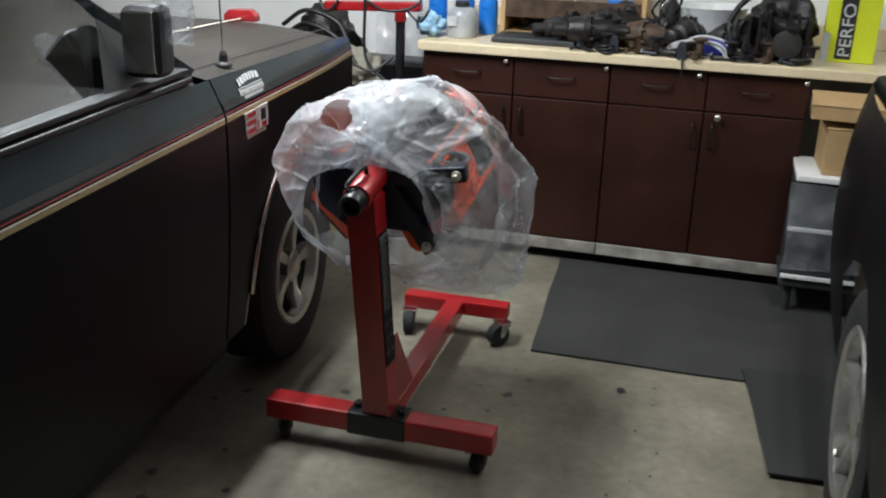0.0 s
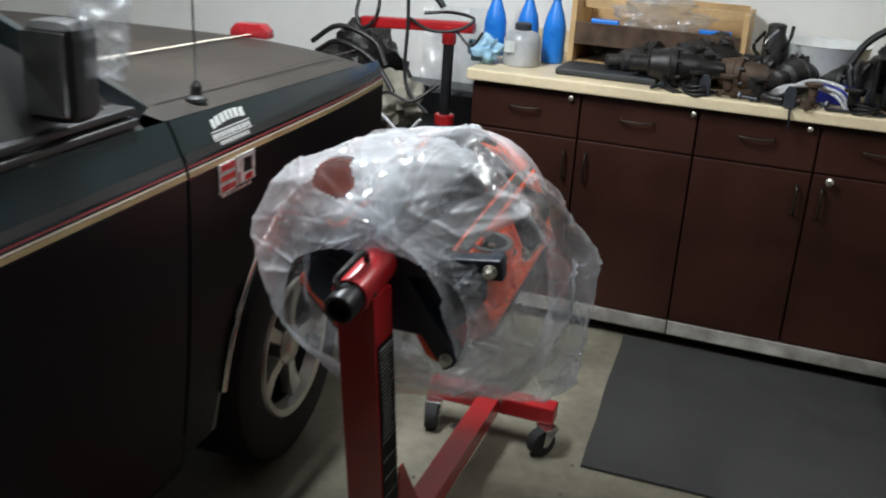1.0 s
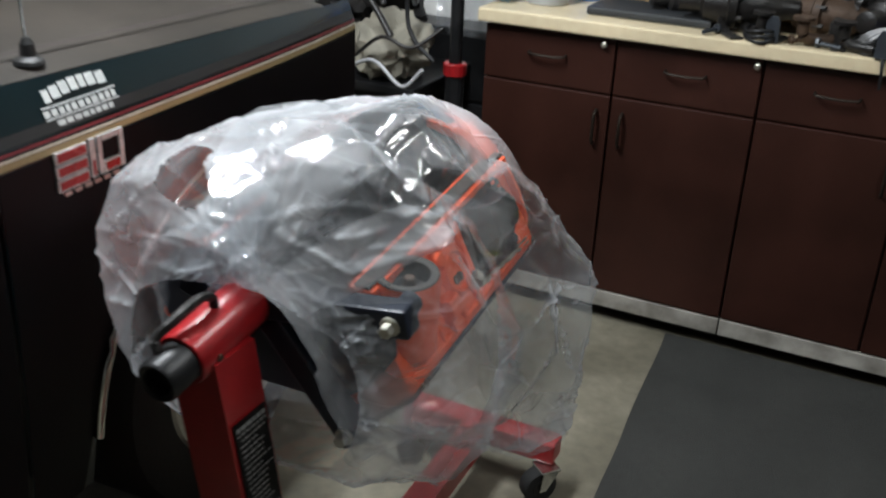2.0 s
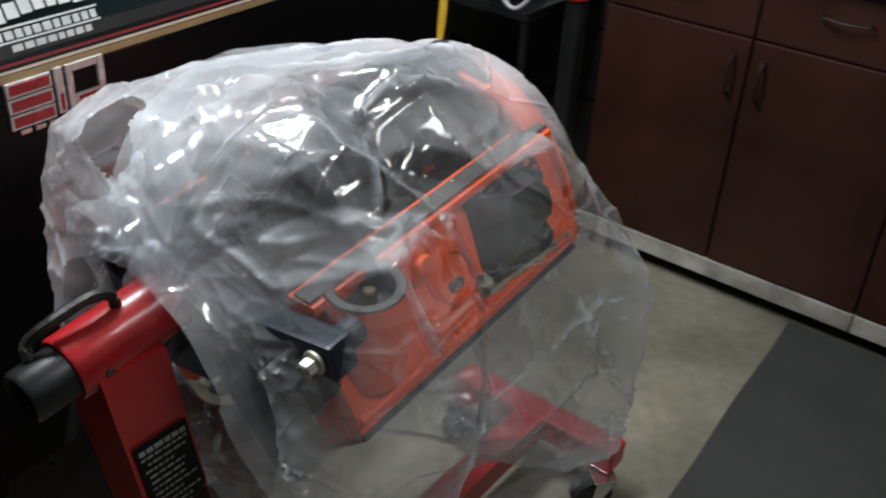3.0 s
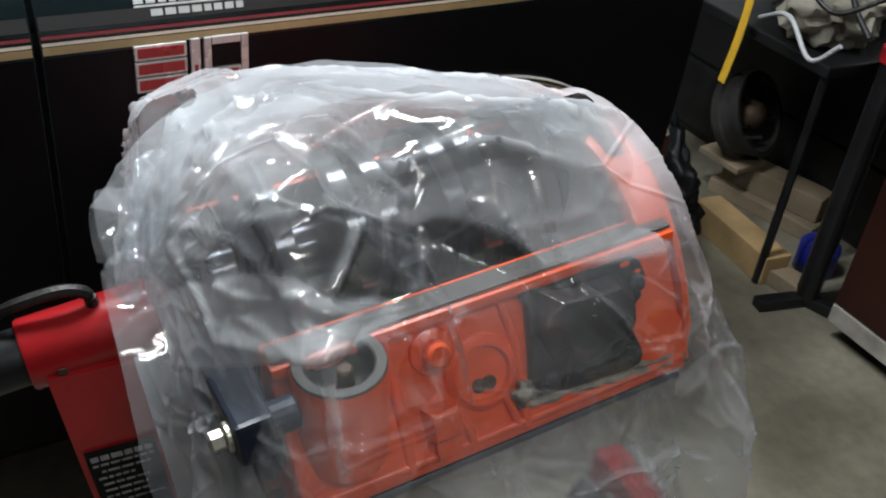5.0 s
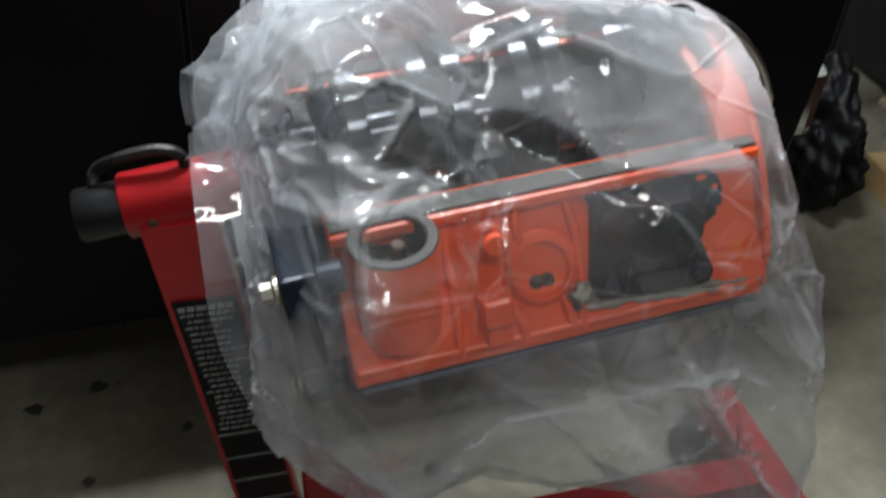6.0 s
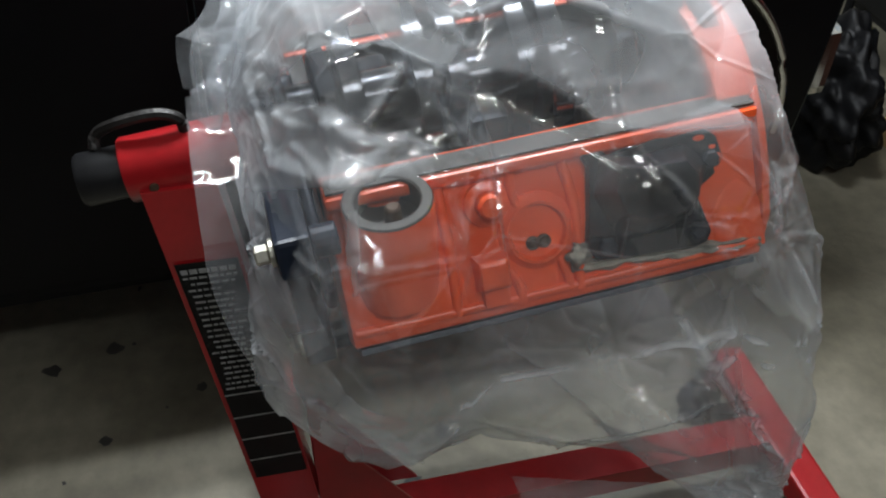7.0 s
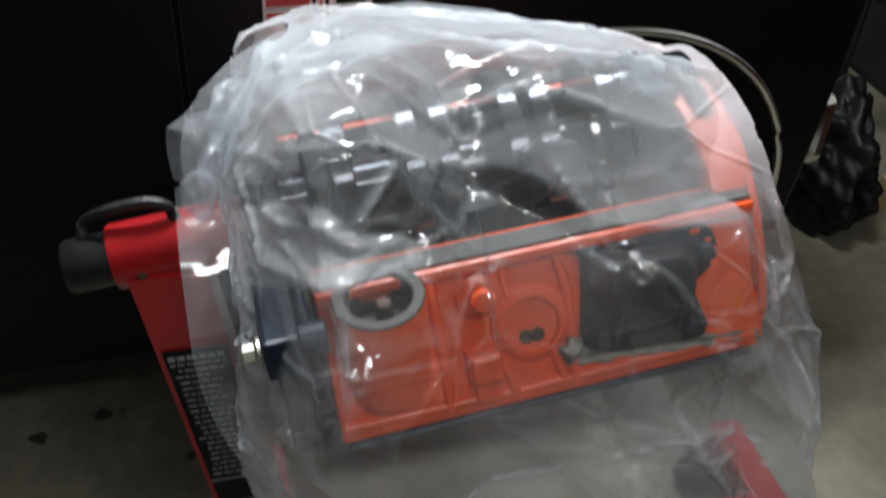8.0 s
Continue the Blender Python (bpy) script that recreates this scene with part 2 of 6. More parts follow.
GREASE = material("greasy_black_parts", (0.018, 0.016, 0.015), 0.42, 0.3, scale=18, vary=0.5, bump=0.5, bscale=60)
WIRE_GREY = material("grey_cable", (0.42, 0.42, 0.43), 0.45, scale=30, vary=0.15)
WIRE_BLACK = material("black_cable", (0.01, 0.01, 0.011), 0.45, scale=30, vary=0.3)
TARP = material("grey_crumpled_tarp", (0.26, 0.24, 0.19), 0.7, scale=8, vary=0.4, bump=0.5, bscale=30)
RED_PLASTIC = material("red_plastic", (0.26, 0.012, 0.016), 0.25, scale=10, vary=0.1, coat=0.3)
GLASS = glass_material("dark_window_glass", (0.35, 0.45, 0.42))
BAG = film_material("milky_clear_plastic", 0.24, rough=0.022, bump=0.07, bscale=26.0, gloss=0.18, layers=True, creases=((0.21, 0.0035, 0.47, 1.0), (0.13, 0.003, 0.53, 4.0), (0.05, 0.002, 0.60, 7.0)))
BAG_NECK = film_material("gathered_clear_plastic", 0.26, rough=0.03, bump=0.3, bscale=30.0, gloss=0.12)
CLEAR = film_material("clear_poly_film", 0.14, rough=0.08, bump=0.4, bscale=22.0, gloss=0.2, creases=((0.06, 0.002, 0.4, 2.0), (0.03, 0.0015, 0.45, 5.0)))
BLACK_FILM = material("black_polythene", (0.006, 0.006, 0.007), 0.5, scale=9, vary=0.4, bump=0.3, bscale=25, spec=0.3)
TUBE_GLOW = glow_material("fluorescent_tube", (1.0, 0.97, 0.9), 14)
WHITE_ENAMEL = material("white_enamel_sheet", (0.75, 0.75, 0.72), 0.4, scale=8, vary=0.06)

# ---------------------------------------------------------------- mesh helpers


def part(name, bm, mat, parent=None, label="", smooth=0.0):
    """Links a bmesh as ONE mesh object, under parent if given. smooth: degrees up to which edges are shaded smooth."""
    bm.normal_update()
    me = bpy.data.meshes.new(name)
    if smooth:
        for f in bm.faces:
            f.smooth = True
        lim = radians(smooth)
        for e in bm.edges:
            if len(e.link_faces) == 2:
                e.smooth = e.calc_face_angle(0) < lim
    bm.to_mesh(me)
    bm.free()
    for one in (mat if isinstance(mat, (list, tuple)) else [mat]):
        me.materials.append(one)
    ob = new(name, me)
    if parent is not None:
        ob.parent = parent
    if label:
        ob["label"] = label
    return ob


def thing(name, m, label, category, group="", kind=""):
    ob = new(name)
    ob.empty_display_size = 0.05
    ob.matrix_world = m
    return tagged(ob, label, category, group, kind)


def B():
    return bmesh.new()


def bx(bm, lo, hi, bevel=0.0, m=None, seg=2):
    """A box from corner lo to corner hi, its edges rounded by bevel, set by the matrix m."""
    made = bmesh.ops.create_cube(bm, size=1)["verts"]
    s = Vector(hi) - Vector(lo)
    c = (Vector(hi) + Vector(lo)) / 2
    for v in made:
        v.co = Vector((v.co.x * s.x, v.co.y * s.y, v.co.z * s.z)) + c
    if bevel:
        edges = list({e for v in made for e in v.link_edges})
        got = bmesh.ops.bevel(bm, geom=edges, offset=min(bevel, min(abs(x) for x in s) * 0.45), segments=seg, affect="EDGES", profile=0.6)
        made = list({v for f in got["faces"] for v in f.verts} | {v for v in made if v.is_valid})
    if m is not None:
        bmesh.ops.transform(bm, matrix=m, verts=made)
    return made


def rings(bm, loops, cap0=True, cap1=True, closed=True):
    """Skins a list of loops of points, all of one length."""
    vs = [[bm.verts.new(p) for p in loop] for loop in loops]
    n = len(vs[0])
    for a, b in zip(vs, vs[1:]):
        for i in range(n if closed else n - 1):
            j = (i + 1) % n
            bm.faces.new((a[i], a[j], b[j], b[i]))
    if cap0 and closed:
        bm.faces.new(list(reversed(vs[0])))
    if cap1 and closed:
        bm.faces.new(vs[-1])
    return vs


def axes(d):
    d = Vector(d).normalized()
    up = Vector((0, 0, 1)) if abs(d.z) < 0.9 else Vector((1, 0, 0))
    a = d.cross(up).normalized()
    return d, a, a.cross(d).normalized()


def rod(bm, p0, p1, r0, r1=None, n=16, chamfer=0.0):
    """A round bar from p0 to p1."""
    r1 = r0 if r1 is None else r1
    p0, p1 = Vector(p0), Vector(p1)
    d, a, b = axes(p1 - p0)
    length = (p1 - p0).length
    c = min(chamfer, length * 0.4)
    steps = [(0, r0 - c), (c, r0), (length - c, r1), (length, r1 - c)] if c else [(0, r0), (length, r1)]
    rings(bm, [[p0 + d * s + (a * math.cos(t) + b * math.sin(t)) * r for t in [2 * math.pi * k / n for k in range(n)]] for s, r in steps])


def lathe(bm, profile, m=None, n=32, cap=True):
    """Turns (radius, height) pairs about the local z axis."""
    m = m or Matrix()
    rings(bm, [[m @ Vector((r * math.cos(2 * math.pi * k / n), r * math.sin(2 * math.pi * k / n), h)) for k in range(n)] for r, h in profile], cap, cap)


def spline(points, n):
    """A smooth line through the points, n steps a piece."""
    p = [Vector(q) for q in points]
    p = [p[0] * 2 - p[1]] + p + [p[-1] * 2 - p[-2]]
    line = []
    for i in range(1, len(p) - 2):
        for k in range(n):
            t = k / n
            a, b, c, d = p[i - 1:i + 3]
            line.append(0.5 * (2 * b + (c - a) * t + (2 * a - 5 * b + 4 * c - d) * t * t + (3 * b - a - 3 * c + d) * t ** 3))
    return line + [p[-2]]


def hose(bm, points, r, n=8, steps=6):
    """A bent cable or tube along a smooth line."""
    line = spline(points, steps)
    loops = []
    for i, q in enumerate(line):
        d, a, b = axes(line[min(i + 1, len(line) - 1)] - line[max(i - 1, 0)])
        loops.append([q + (a * math.cos(2 * math.pi * k / n) + b * math.sin(2 * math.pi * k / n)) * r for k in range(n)])
    rings(bm, loops)


def prism(bm, outline, d0, d1, m=None):
    """Extrudes an outline of (x, z) points from y=d0 to y=d1."""
    m = m or Matrix()
    rings(bm, [[m @ Vector((x, d, z)) for x, z in outline] for d in (d0, d1)])
    bmesh.ops.recalc_face_normals(bm, faces=bm.faces)


def bevel_all(bm, amount, seg=2, angle=30):
    edges = [e for e in bm.edges if len(e.link_faces) == 2 and e.calc_face_angle(0) > radians(angle)]
    bmesh.ops.bevel(bm, geom=edges, offset=amount, segments=seg, affect="EDGES", profile=0.6, clamp_overlap=True)


def lump(bm, c, size, seed, rough=0.3, sub=3):
    """An uneven solid lump, flattened at its base."""
    made = bmesh.ops.create_icosphere(bm, subdivisions=sub, radius=1)["verts"]
    for v in made:
        k = 1 + rough * noise.noise(v.co * 1.7 + Vector((seed * 3.1, seed, 0))) + rough * 0.6 * noise.noise(v.co * 4.3 + Vector((seed, 7, 0)))
        v.co = Vector((v.co.x * size[0] * k, v.co.y * size[1] * k, max(-0.92, v.co.z * k) * size[2])) + Vector(c)
    return made


# ---------------------------------------------------------------- setting
ROOM = (-4.2, 3.6, -3.2, 4.18, 2.6)
x0, x1, y0, y1, zc = ROOM
bm = B()
bmesh.ops.create_grid(bm, x_segments=40, y_segments=40, size=1, matrix=Matrix.Translation(((x0 + x1) / 2, (y0 + y1) / 2, 0)) @ Matrix.Diagonal(((x1 - x0) / 2 + 0.1, (y1 - y0) / 2 + 0.1, 1, 1)))
tagged(part("floor", bm, CONCRETE), "stained grey-beige concrete garage floor", "floor", kind="structure")
bm = B()
bx(bm, (x0 - 0.12, y0 - 0.12, zc), (x1 + 0.12, y1 + 0.12, zc + 0.12))
tagged(part("ceiling", bm, CEIL), "plain white painted garage ceiling", "ceiling", kind="structure")
for nm, lo, hi in (("wall_north", (x0 - 0.12, y1, 0), (x1 + 0.12, y1 + 0.12, zc)), ("wall_south", (x0 - 0.12, y0 - 0.12, 0), (x1 + 0.12, y0, zc)),
                   ("wall_west", (x0 - 0.12, y0, 0), (x0, y1, zc)), ("wall_east", (x1, y0, 0), (x1 + 0.12, y1, zc))):
    bm = B()
    bx(bm, lo, hi)
    tagged(part(nm, bm, WALL), "white painted garage wall", "wall", kind="structure")


def tube_fixture(x, y, z, length):
    fix = thing("ceiling_light", pose(x, y, z), "white two-tube fluorescent fixture on the ceiling", "ceiling light", "ceiling fixtures")
    bm = B()
    bx(bm, (-0.13, -length / 2 - 0.04, 0.0), (0.13, length / 2 + 0.04, 0.1), 0.01)
    part("housing", bm, WHITE_ENAMEL, fix)
    for s in (-0.085, 0.085):
        bm = B()
        rod(bm, (s, -length / 2, -0.045), (s, length / 2, -0.045), 0.016, n=12)
        part("tube", bm, TUBE_GLOW, fix, "glowing white tube")
        for e in (-1, 1):
            bm = B()
            bx(bm, (s - 0.018, e * (length / 2 + 0.012) - 0.012, -0.065), (s + 0.018, e * (length / 2 + 0.012) + 0.012, 0.0), 0.004)
            part("socket", bm, WHITE_ENAMEL, fix)


for fx, fy, fz, fl, watts in FIXTURES:
    tube_fixture(fx, fy, fz, fl)

# ---------------------------------------------------------------- cabinets and worktop


def cabinet(xa, xb):
    cab = thing("base_cabinet", pose(xa, 3.6, 0), "dark reddish-brown wooden base cabinet under the cream worktop", "cabinet", "base cabinets")
    w = xb - xa
    bm = B()
    bx(bm, (0.001, 0.0205, 0.1), (w - 0.001, 0.56, 0.868), 0.002)
    part("body", bm, CAB_WOOD, cab)
    bm = B()
    bx(bm, (0.002, -0.002, 0.050), (w - 0.002, 0.019, 0.101), 0.003)
    part("toe_strip", bm, TOE, cab, "scuffed pale strip under the doors")
    bm = B()
    bx(bm, (0.001, 0.075, 0.0), (w - 0.001, 0.09, 0.0995), 0.002)
    part("toe_board", bm, CAB_DARK, cab, "dark recessed toe board")
    for k in range(2):
        a, b = w / 2 * k + 0.003, w / 2 * (k + 1) - 0.003
        bm = B()
        bx(bm, (a, 0.0, 0.709), (b, 0.02, 0.862), 0.004)
        dr = part("drawer", bm, CAB_WOOD, cab)
        bm = B()
        c = (a + b) / 2
        hose(bm, [(c - 0.055, 0.0, 0.80), (c - 0.05, -0.018, 0.797), (c, -0.024, 0.795), (c + 0.05, -0.018, 0.797), (c + 0.055, 0.0, 0.80)], 0.0036)
        part("handle", bm, BRONZE, dr, "dark bronze bail pull")
        bm = B()
        bx(bm, (a, 0.0, 0.105), (b, 0.02, 0.704), 0.004)
        dz = part("door", bm, CAB_WOOD, cab)
        hx = b - 0.035 if k == 0 else a + 0.035
        bm = B()
        hose(bm, [(hx, 0.0, 0.66), (hx, -0.02, 0.65), (hx, -0.024, 0.61), (hx, -0.02, 0.57), (hx, 0.0, 0.56)], 0.005)
        part("handle", bm, BRONZE, dz, "dark bronze bail pull")
        bm = B()
        kx = b - 0.03 if k == 0 else b - 0.012
        lathe(bm, [(0.004, 0.0), (0.005, 0.006), (0.009, 0.009), (0.009, 0.014), (0.004, 0.017)], pose(kx, 0.0, 0.848, 90), 12)
        part("catch_button", bm, NICKEL, dr, "pale catch button")
    if xa > 0.3:
        bm = B()
        lathe(bm, [(0.005, 0.0), (0.006, 0.012), (0.013, 0.018), (0.013, 0.026), (0.006, 0.03)], pose(w / 2 + 0.055, 0.0, 0.69, 90), 14)
        part("knob", bm, NICKEL, cab, "small bright knob")
    return cab


for xa, xb in ((-0.33, 0.463), (0.463, 1.226)):
    cabinet(xa, xb)

top = thing("worktop", pose(-0.345, 3.57, 0.87), "cream laminate worktop with worn front edge on dark cabinets", "worktop")
bm = B()
bx(bm, (0, 0, 0), (3.6, 0.605, 0.04), 0.008, seg=3)
part("slab", bm, COUNTER, top)
bm = B()
bx(bm, (0, 0.588, 0.043), (3.6, 0.606, 0.13), 0.004)
part("backsplash", bm, COUNTER, top)
bm = B()
bx(bm, (2.6, 0.03, -0.87), (2.64, 0.59, -0.002), 0.003)
part("end_panel", bm, CAB_WOOD, top, "dark stained end panel")

# ---------------------------------------------------------------- floor mats and spots


def floor_mat(corners, z, label, mat=RUBBER_MAT):
    bm = B()
    n = 24
    edge = [Vector((*a, 0)).lerp(Vector((*b, 0)), i / n) for a, b in zip(corners, corners[1:] + corners[:1]) for i in range(n)]
    loop = [p + Vector((0.01 * noise.noise((p.x * 3, p.y * 3, 1)), 0.01 * noise.noise((p.x * 3, p.y * 3, 9)), 0)) for p in edge]
    rings(bm, [[p + Vector((0, 0, z)) for p in loop], [p + Vector((0, 0, z + 0.008)) for p in loop]])
    tagged(part("floor_mat", bm, mat), label, "floor mat", "mats on the floor")


floor_mat([(0.375, 2.69), (2.3, 2.72), (2.3, 3.62), (0.314, 3.61)], 0.001, "worn dark grey rubber mat lying along the cabinets")
# this mat's colour holds part of the parked car's shadow
floor_mat([(1.155, 2.15), (1.9, 2.2), (1.9, 2.82), (1.085, 2.78)], 0.0105, "dark rubber mat beside a car wheel, car's shade in its colour", RUBBER_SHADED)
bm = B()
random.seed(4)
for k in range(80):
    a, b = random.uniform(-0.7, 1.0), random.uniform(0.9, 2.9)
    r = random.choice((0.003, 0.004, 0.005, 0.006, 0.008, 0.011, 0.016))
    loop = [Vector((a + r * (1 + 0.9 * noise.noise((k * 3.3, t, 0))) * math.cos(t), b + r * (1 + 0.9 * noise.noise((k * 3.3, t, 5))) * math.sin(t), 0.0012)) for t in [2 * math.pi * i / 12 for i in range(12)]]
    bm.faces.new([bm.verts.new(p) for p in loop])
tagged(part("oil_spots", bm, SPOT), "small dark oil drips on the concrete", "oil stain", kind="stuff")


def wpart(name, bm, mat, parent, label="", smooth=0.0):
    """A part whose mesh is given in world metres."""
    root = parent
    while root.parent is not None:
        root = root.parent
    bm.transform(root.matrix_basis.inverted())
    return part(name, bm, mat, parent, label, smooth)


# ---------------------------------------------------------------- engine stand
STAND = pose(0.092, 1.92, 0, 0, 0, 0.5)
AXLE = pose(0.078, 1.97, 0.831, 0, 0, 1.5) @ pose(0, 0, 0, 8.0)        # the axis on which the engine turns: y along it
ENGINE = pose(0.09, 1.962, 0.860, 0, 0, 1.0) @ pose(0, 0, 0, 6.8) @ pose(0, 0, 0, 0, 3)   # rolled with the block, crank side up

stand = thing("engine_stand", STAND, "red enamelled steel engine stand on four castors holding an engine", "engine stand")


def s_box(name, lo, hi, bevel, mat, label="", m=None):
    bm = B()
    bx(bm, lo, hi, bevel, m)
    return part(name, bm, mat, stand, label)


s_box("front_leg", (-0.335, -0.035, 0.072), (0.335, 0.035, 0.132), 0.006, RED)
s_box("rear_leg", (-0.19, 0.80, 0.088), (0.19, 0.858, 0.140), 0.006, RED)
bm = B()
rings(bm, [[Vector((sx * w, y, z + sz * 0.026)) for sx, sz in ((-1, -1), (1, -1), (1, 1), (-1, 1))] for y, z, w in ((0.036, 0.100, 0.03), (0.799, 0.114, 0.03))])
bevel_all(bm, 0.004)
part("main_beam", bm, RED, stand)
s_box("sleeve", (-0.085, -0.04, 0.068), (0.085, 0.045, 0.137), 0.006, BLACK_METAL, "black bolted sleeve round the front leg")
for sx in (-0.065, 0.065):
    bm = B()
    rod(bm, (sx, 0, 0.137), (sx, 0, 0.15), 0.011, n=6, chamfer=0.002)
    part("bolt", bm, BLACK_METAL, stand)
# the post leans back towards its foot
bm = B()
rings(bm, [[Vector((sx * 0.0375 - 0.008 * q, y + sy * 0.040, z)) for sx, sy in ((-1, -1), (1, -1), (1, 1), (-1, 1))] for y, z, q in ((0.008, 0.137, 0), (-0.092, 0.80, 1))])
bevel_all(bm, 0.005)
post = part("post", bm, RED, stand)


def on_post(z, dy, dx=0.0385):
    k = (z - 0.137) / (0.80 - 0.137)
    return Vector((dx - 0.008 * k, 0.008 - 0.10 * k + dy, z))


lab = B()
rings(lab, [[on_post(0.30, -0.034, 0.040), on_post(0.30, 0.036, 0.040)], [on_post(0.70, -0.034, 0.040), on_post(0.70, 0.036, 0.040)]], False, False, False)
bmesh.ops.solidify(lab, geom=lab.faces[:], thickness=0.0012)
decal = part("warning_label", lab, TRIM_BLACK, post, "black warning label with rows of small pale print")
random.seed(11)
for k in range(22):
    z = 0.688 - 0.0095 * k
    h = 0.0036 if k == 0 else 0.0017
    a = -0.03 + (0.0 if k < 2 else random.uniform(0, 0.008))
    end = 0.031 if k < 2 else random.uniform(0.012, 0.032)
    while a < end - 0.003:
        b = min(end, a + random.uniform(0.004, 0.012))
        lab = B()
        rings(lab, [[on_post(z - h, a, 0.0415), on_post(z - h, b, 0.0415)], [on_post(z + h, a, 0.0415), on_post(z + h, b, 0.0415)]], False, False, False)
        part("print_bar", lab, LABEL_PRINT, decal)
        a = b + 0.002
for z in (0.475, 0.43, 0.385, 0.34):
    lab = B()
    rings(lab, [[on_post(z, -0.034, 0.0415), on_post(z, 0.036, 0.0415)], [on_post(z + 0.003, -0.034, 0.0415), on_post(z + 0.003, 0.036, 0.0415)]], False, False, False)
    part("print_rule", lab, LABEL_PRINT, decal)
# brace plate between post and beam
for sx in (-0.034, 0.03):
    bm = B()
    rings(bm, [[Vector((sx + e, y, z)) for y, z in ((0.03, 0.36), (0.05, 0.36), (0.20, 0.14), (0.04, 0.14))] for e in (0, 0.004)])
    bmesh.ops.recalc_face_normals(bm, faces=bm.faces)
    part("brace", bm, RED, stand)

# the red socket, the turning black tube, its lock pin
bm = B()
n = 28
m = AXLE
loops = []
for v, r in ((-0.198, 0.026), (-0.198, 0.034), (-0.195, 0.036), (-0.06, 0.036), (-0.058, 0.034)):
    loops.append([m @ Vector((r * math.cos(2 * math.pi * k / n), v, r * math.sin(2 * math.pi * k / n))) for k in range(n)])
rings(bm, loops, True, True)
socket = wpart("socket_tube", bm, RED, stand, smooth=40)
bm = B()
loops = []
for v, r in ((-0.225, 0.018), (-0.244, 0.020), (-0.246, 0.026), (-0.242, 0.029), (-0.19, 0.029)):
    loops.append([m @ Vector((r * math.cos(2 * math.pi * k / n), v, r * math.sin(2 * math.pi * k / n))) for k in range(n)])
rings(bm, loops, True, True)
wpart("turning_tube", bm, BLACK_METAL, stand, "worn black steel turning tube", smooth=40)
bm = B()
hose(bm, [m @ Vector(p) for p in ((-0.01, -0.222, 0.028), (-0.015, -0.215, 0.042), (-0.005, -0.19, 0.056), (0.0, -0.15, 0.060), (0.002, -0.128, 0.050), (0.002, -0.125, 0.03))], 0.0065)
wpart("lock_pin", bm, GREASE, stand, "bent dark lock pin")
bm = B()
rod(bm, m @ Vector((0.035, -0.17, -0.004)), m @ Vector((0.0385, -0.17, -0.004)), 0.005, n=12)
wpart("rivet", bm, RUST, socket)

# the head plate with four arms
bm = B()
lathe(bm, [(0.03, 0.0), (0.058, 0.0), (0.061, 0.003), (0.061, 0.011), (0.058, 0.014), (0.03, 0.014)], m @ pose(0, -0.03, 0, 90), 32)
wpart("head_plate", bm, ARM_BLUE, stand, "dark blue-black round head plate", smooth=40)
bm = B()
rod(bm, m @ Vector((0, -0.06, 0)), m @ Vector((0, -0.03, 0)), 0.034, 0.036, 24)
wpart("hub", bm, ARM_BLUE, stand)
bm = B()
prism(bm, [(-0.19, -0.05), (-0.17, -0.12), (-0.09, -0.18), (-0.02, -0.17), (0.10, -0.17), (0.16, -0.12), (0.20, -0.06), (0.20, -0.02), (0.16, 0.01), (0.09, 0.03), (-0.04, 0.05), (-0.12, 0.03), (-0.17, -0.01)], -0.026, -0.014, m)
bevel_all(bm, 0.012, 3, 30)
wpart("adapter_plate", bm, ARM_BLUE, stand, "black rounded adapter plate", 40)
ARMS = [((0.05, 0.0), (0.217, 0.024)), ((0.045, -0.05), (0.135, -0.187)), ((-0.04, -0.02), (-0.09, 0.0)), ((-0.03, -0.05), (-0.08, -0.13))]
for (ra, ua), (rb, ub) in ARMS:
    d = Vector((rb - ra, 0, ub - ua))
    L = d.length
    ang = math.degrees(math.atan2(-d.z, d.x))
    am = m @ pose(ra, -0.044, ua, 0, ang, 0)
    bm = B()
    bx(bm, (-0.03, -0.017, -0.021), (L + 0.022, 0.017, 0.021), 0.005, am)
    arm = wpart("arm", bm, ARM_BLUE, stand, "dark blue-black steel arm")
    bm = B()
    rod(bm, am @ Vector((L, 0.016, 0)), am @ Vector((L, 0.042, 0)), 0.016, n=16, chamfer=0.002)
    wpart("spacer", bm, ARM_BLUE, arm)
    if rb < 0:
        continue
    bm = B()
    rod(bm, am @ Vector((L, -0.022, 0)), am @ Vector((L, -0.017, 0)), 0.0135, n=16, chamfer=0.001)
    rod(bm, am @ Vector((L, -0.036, 0)), am @ Vector((L, -0.022, 0)), 0.0095, n=6, chamfer=0.002)
    wpart("bolt", bm, NICKEL, arm, "bright bolt head and washer")


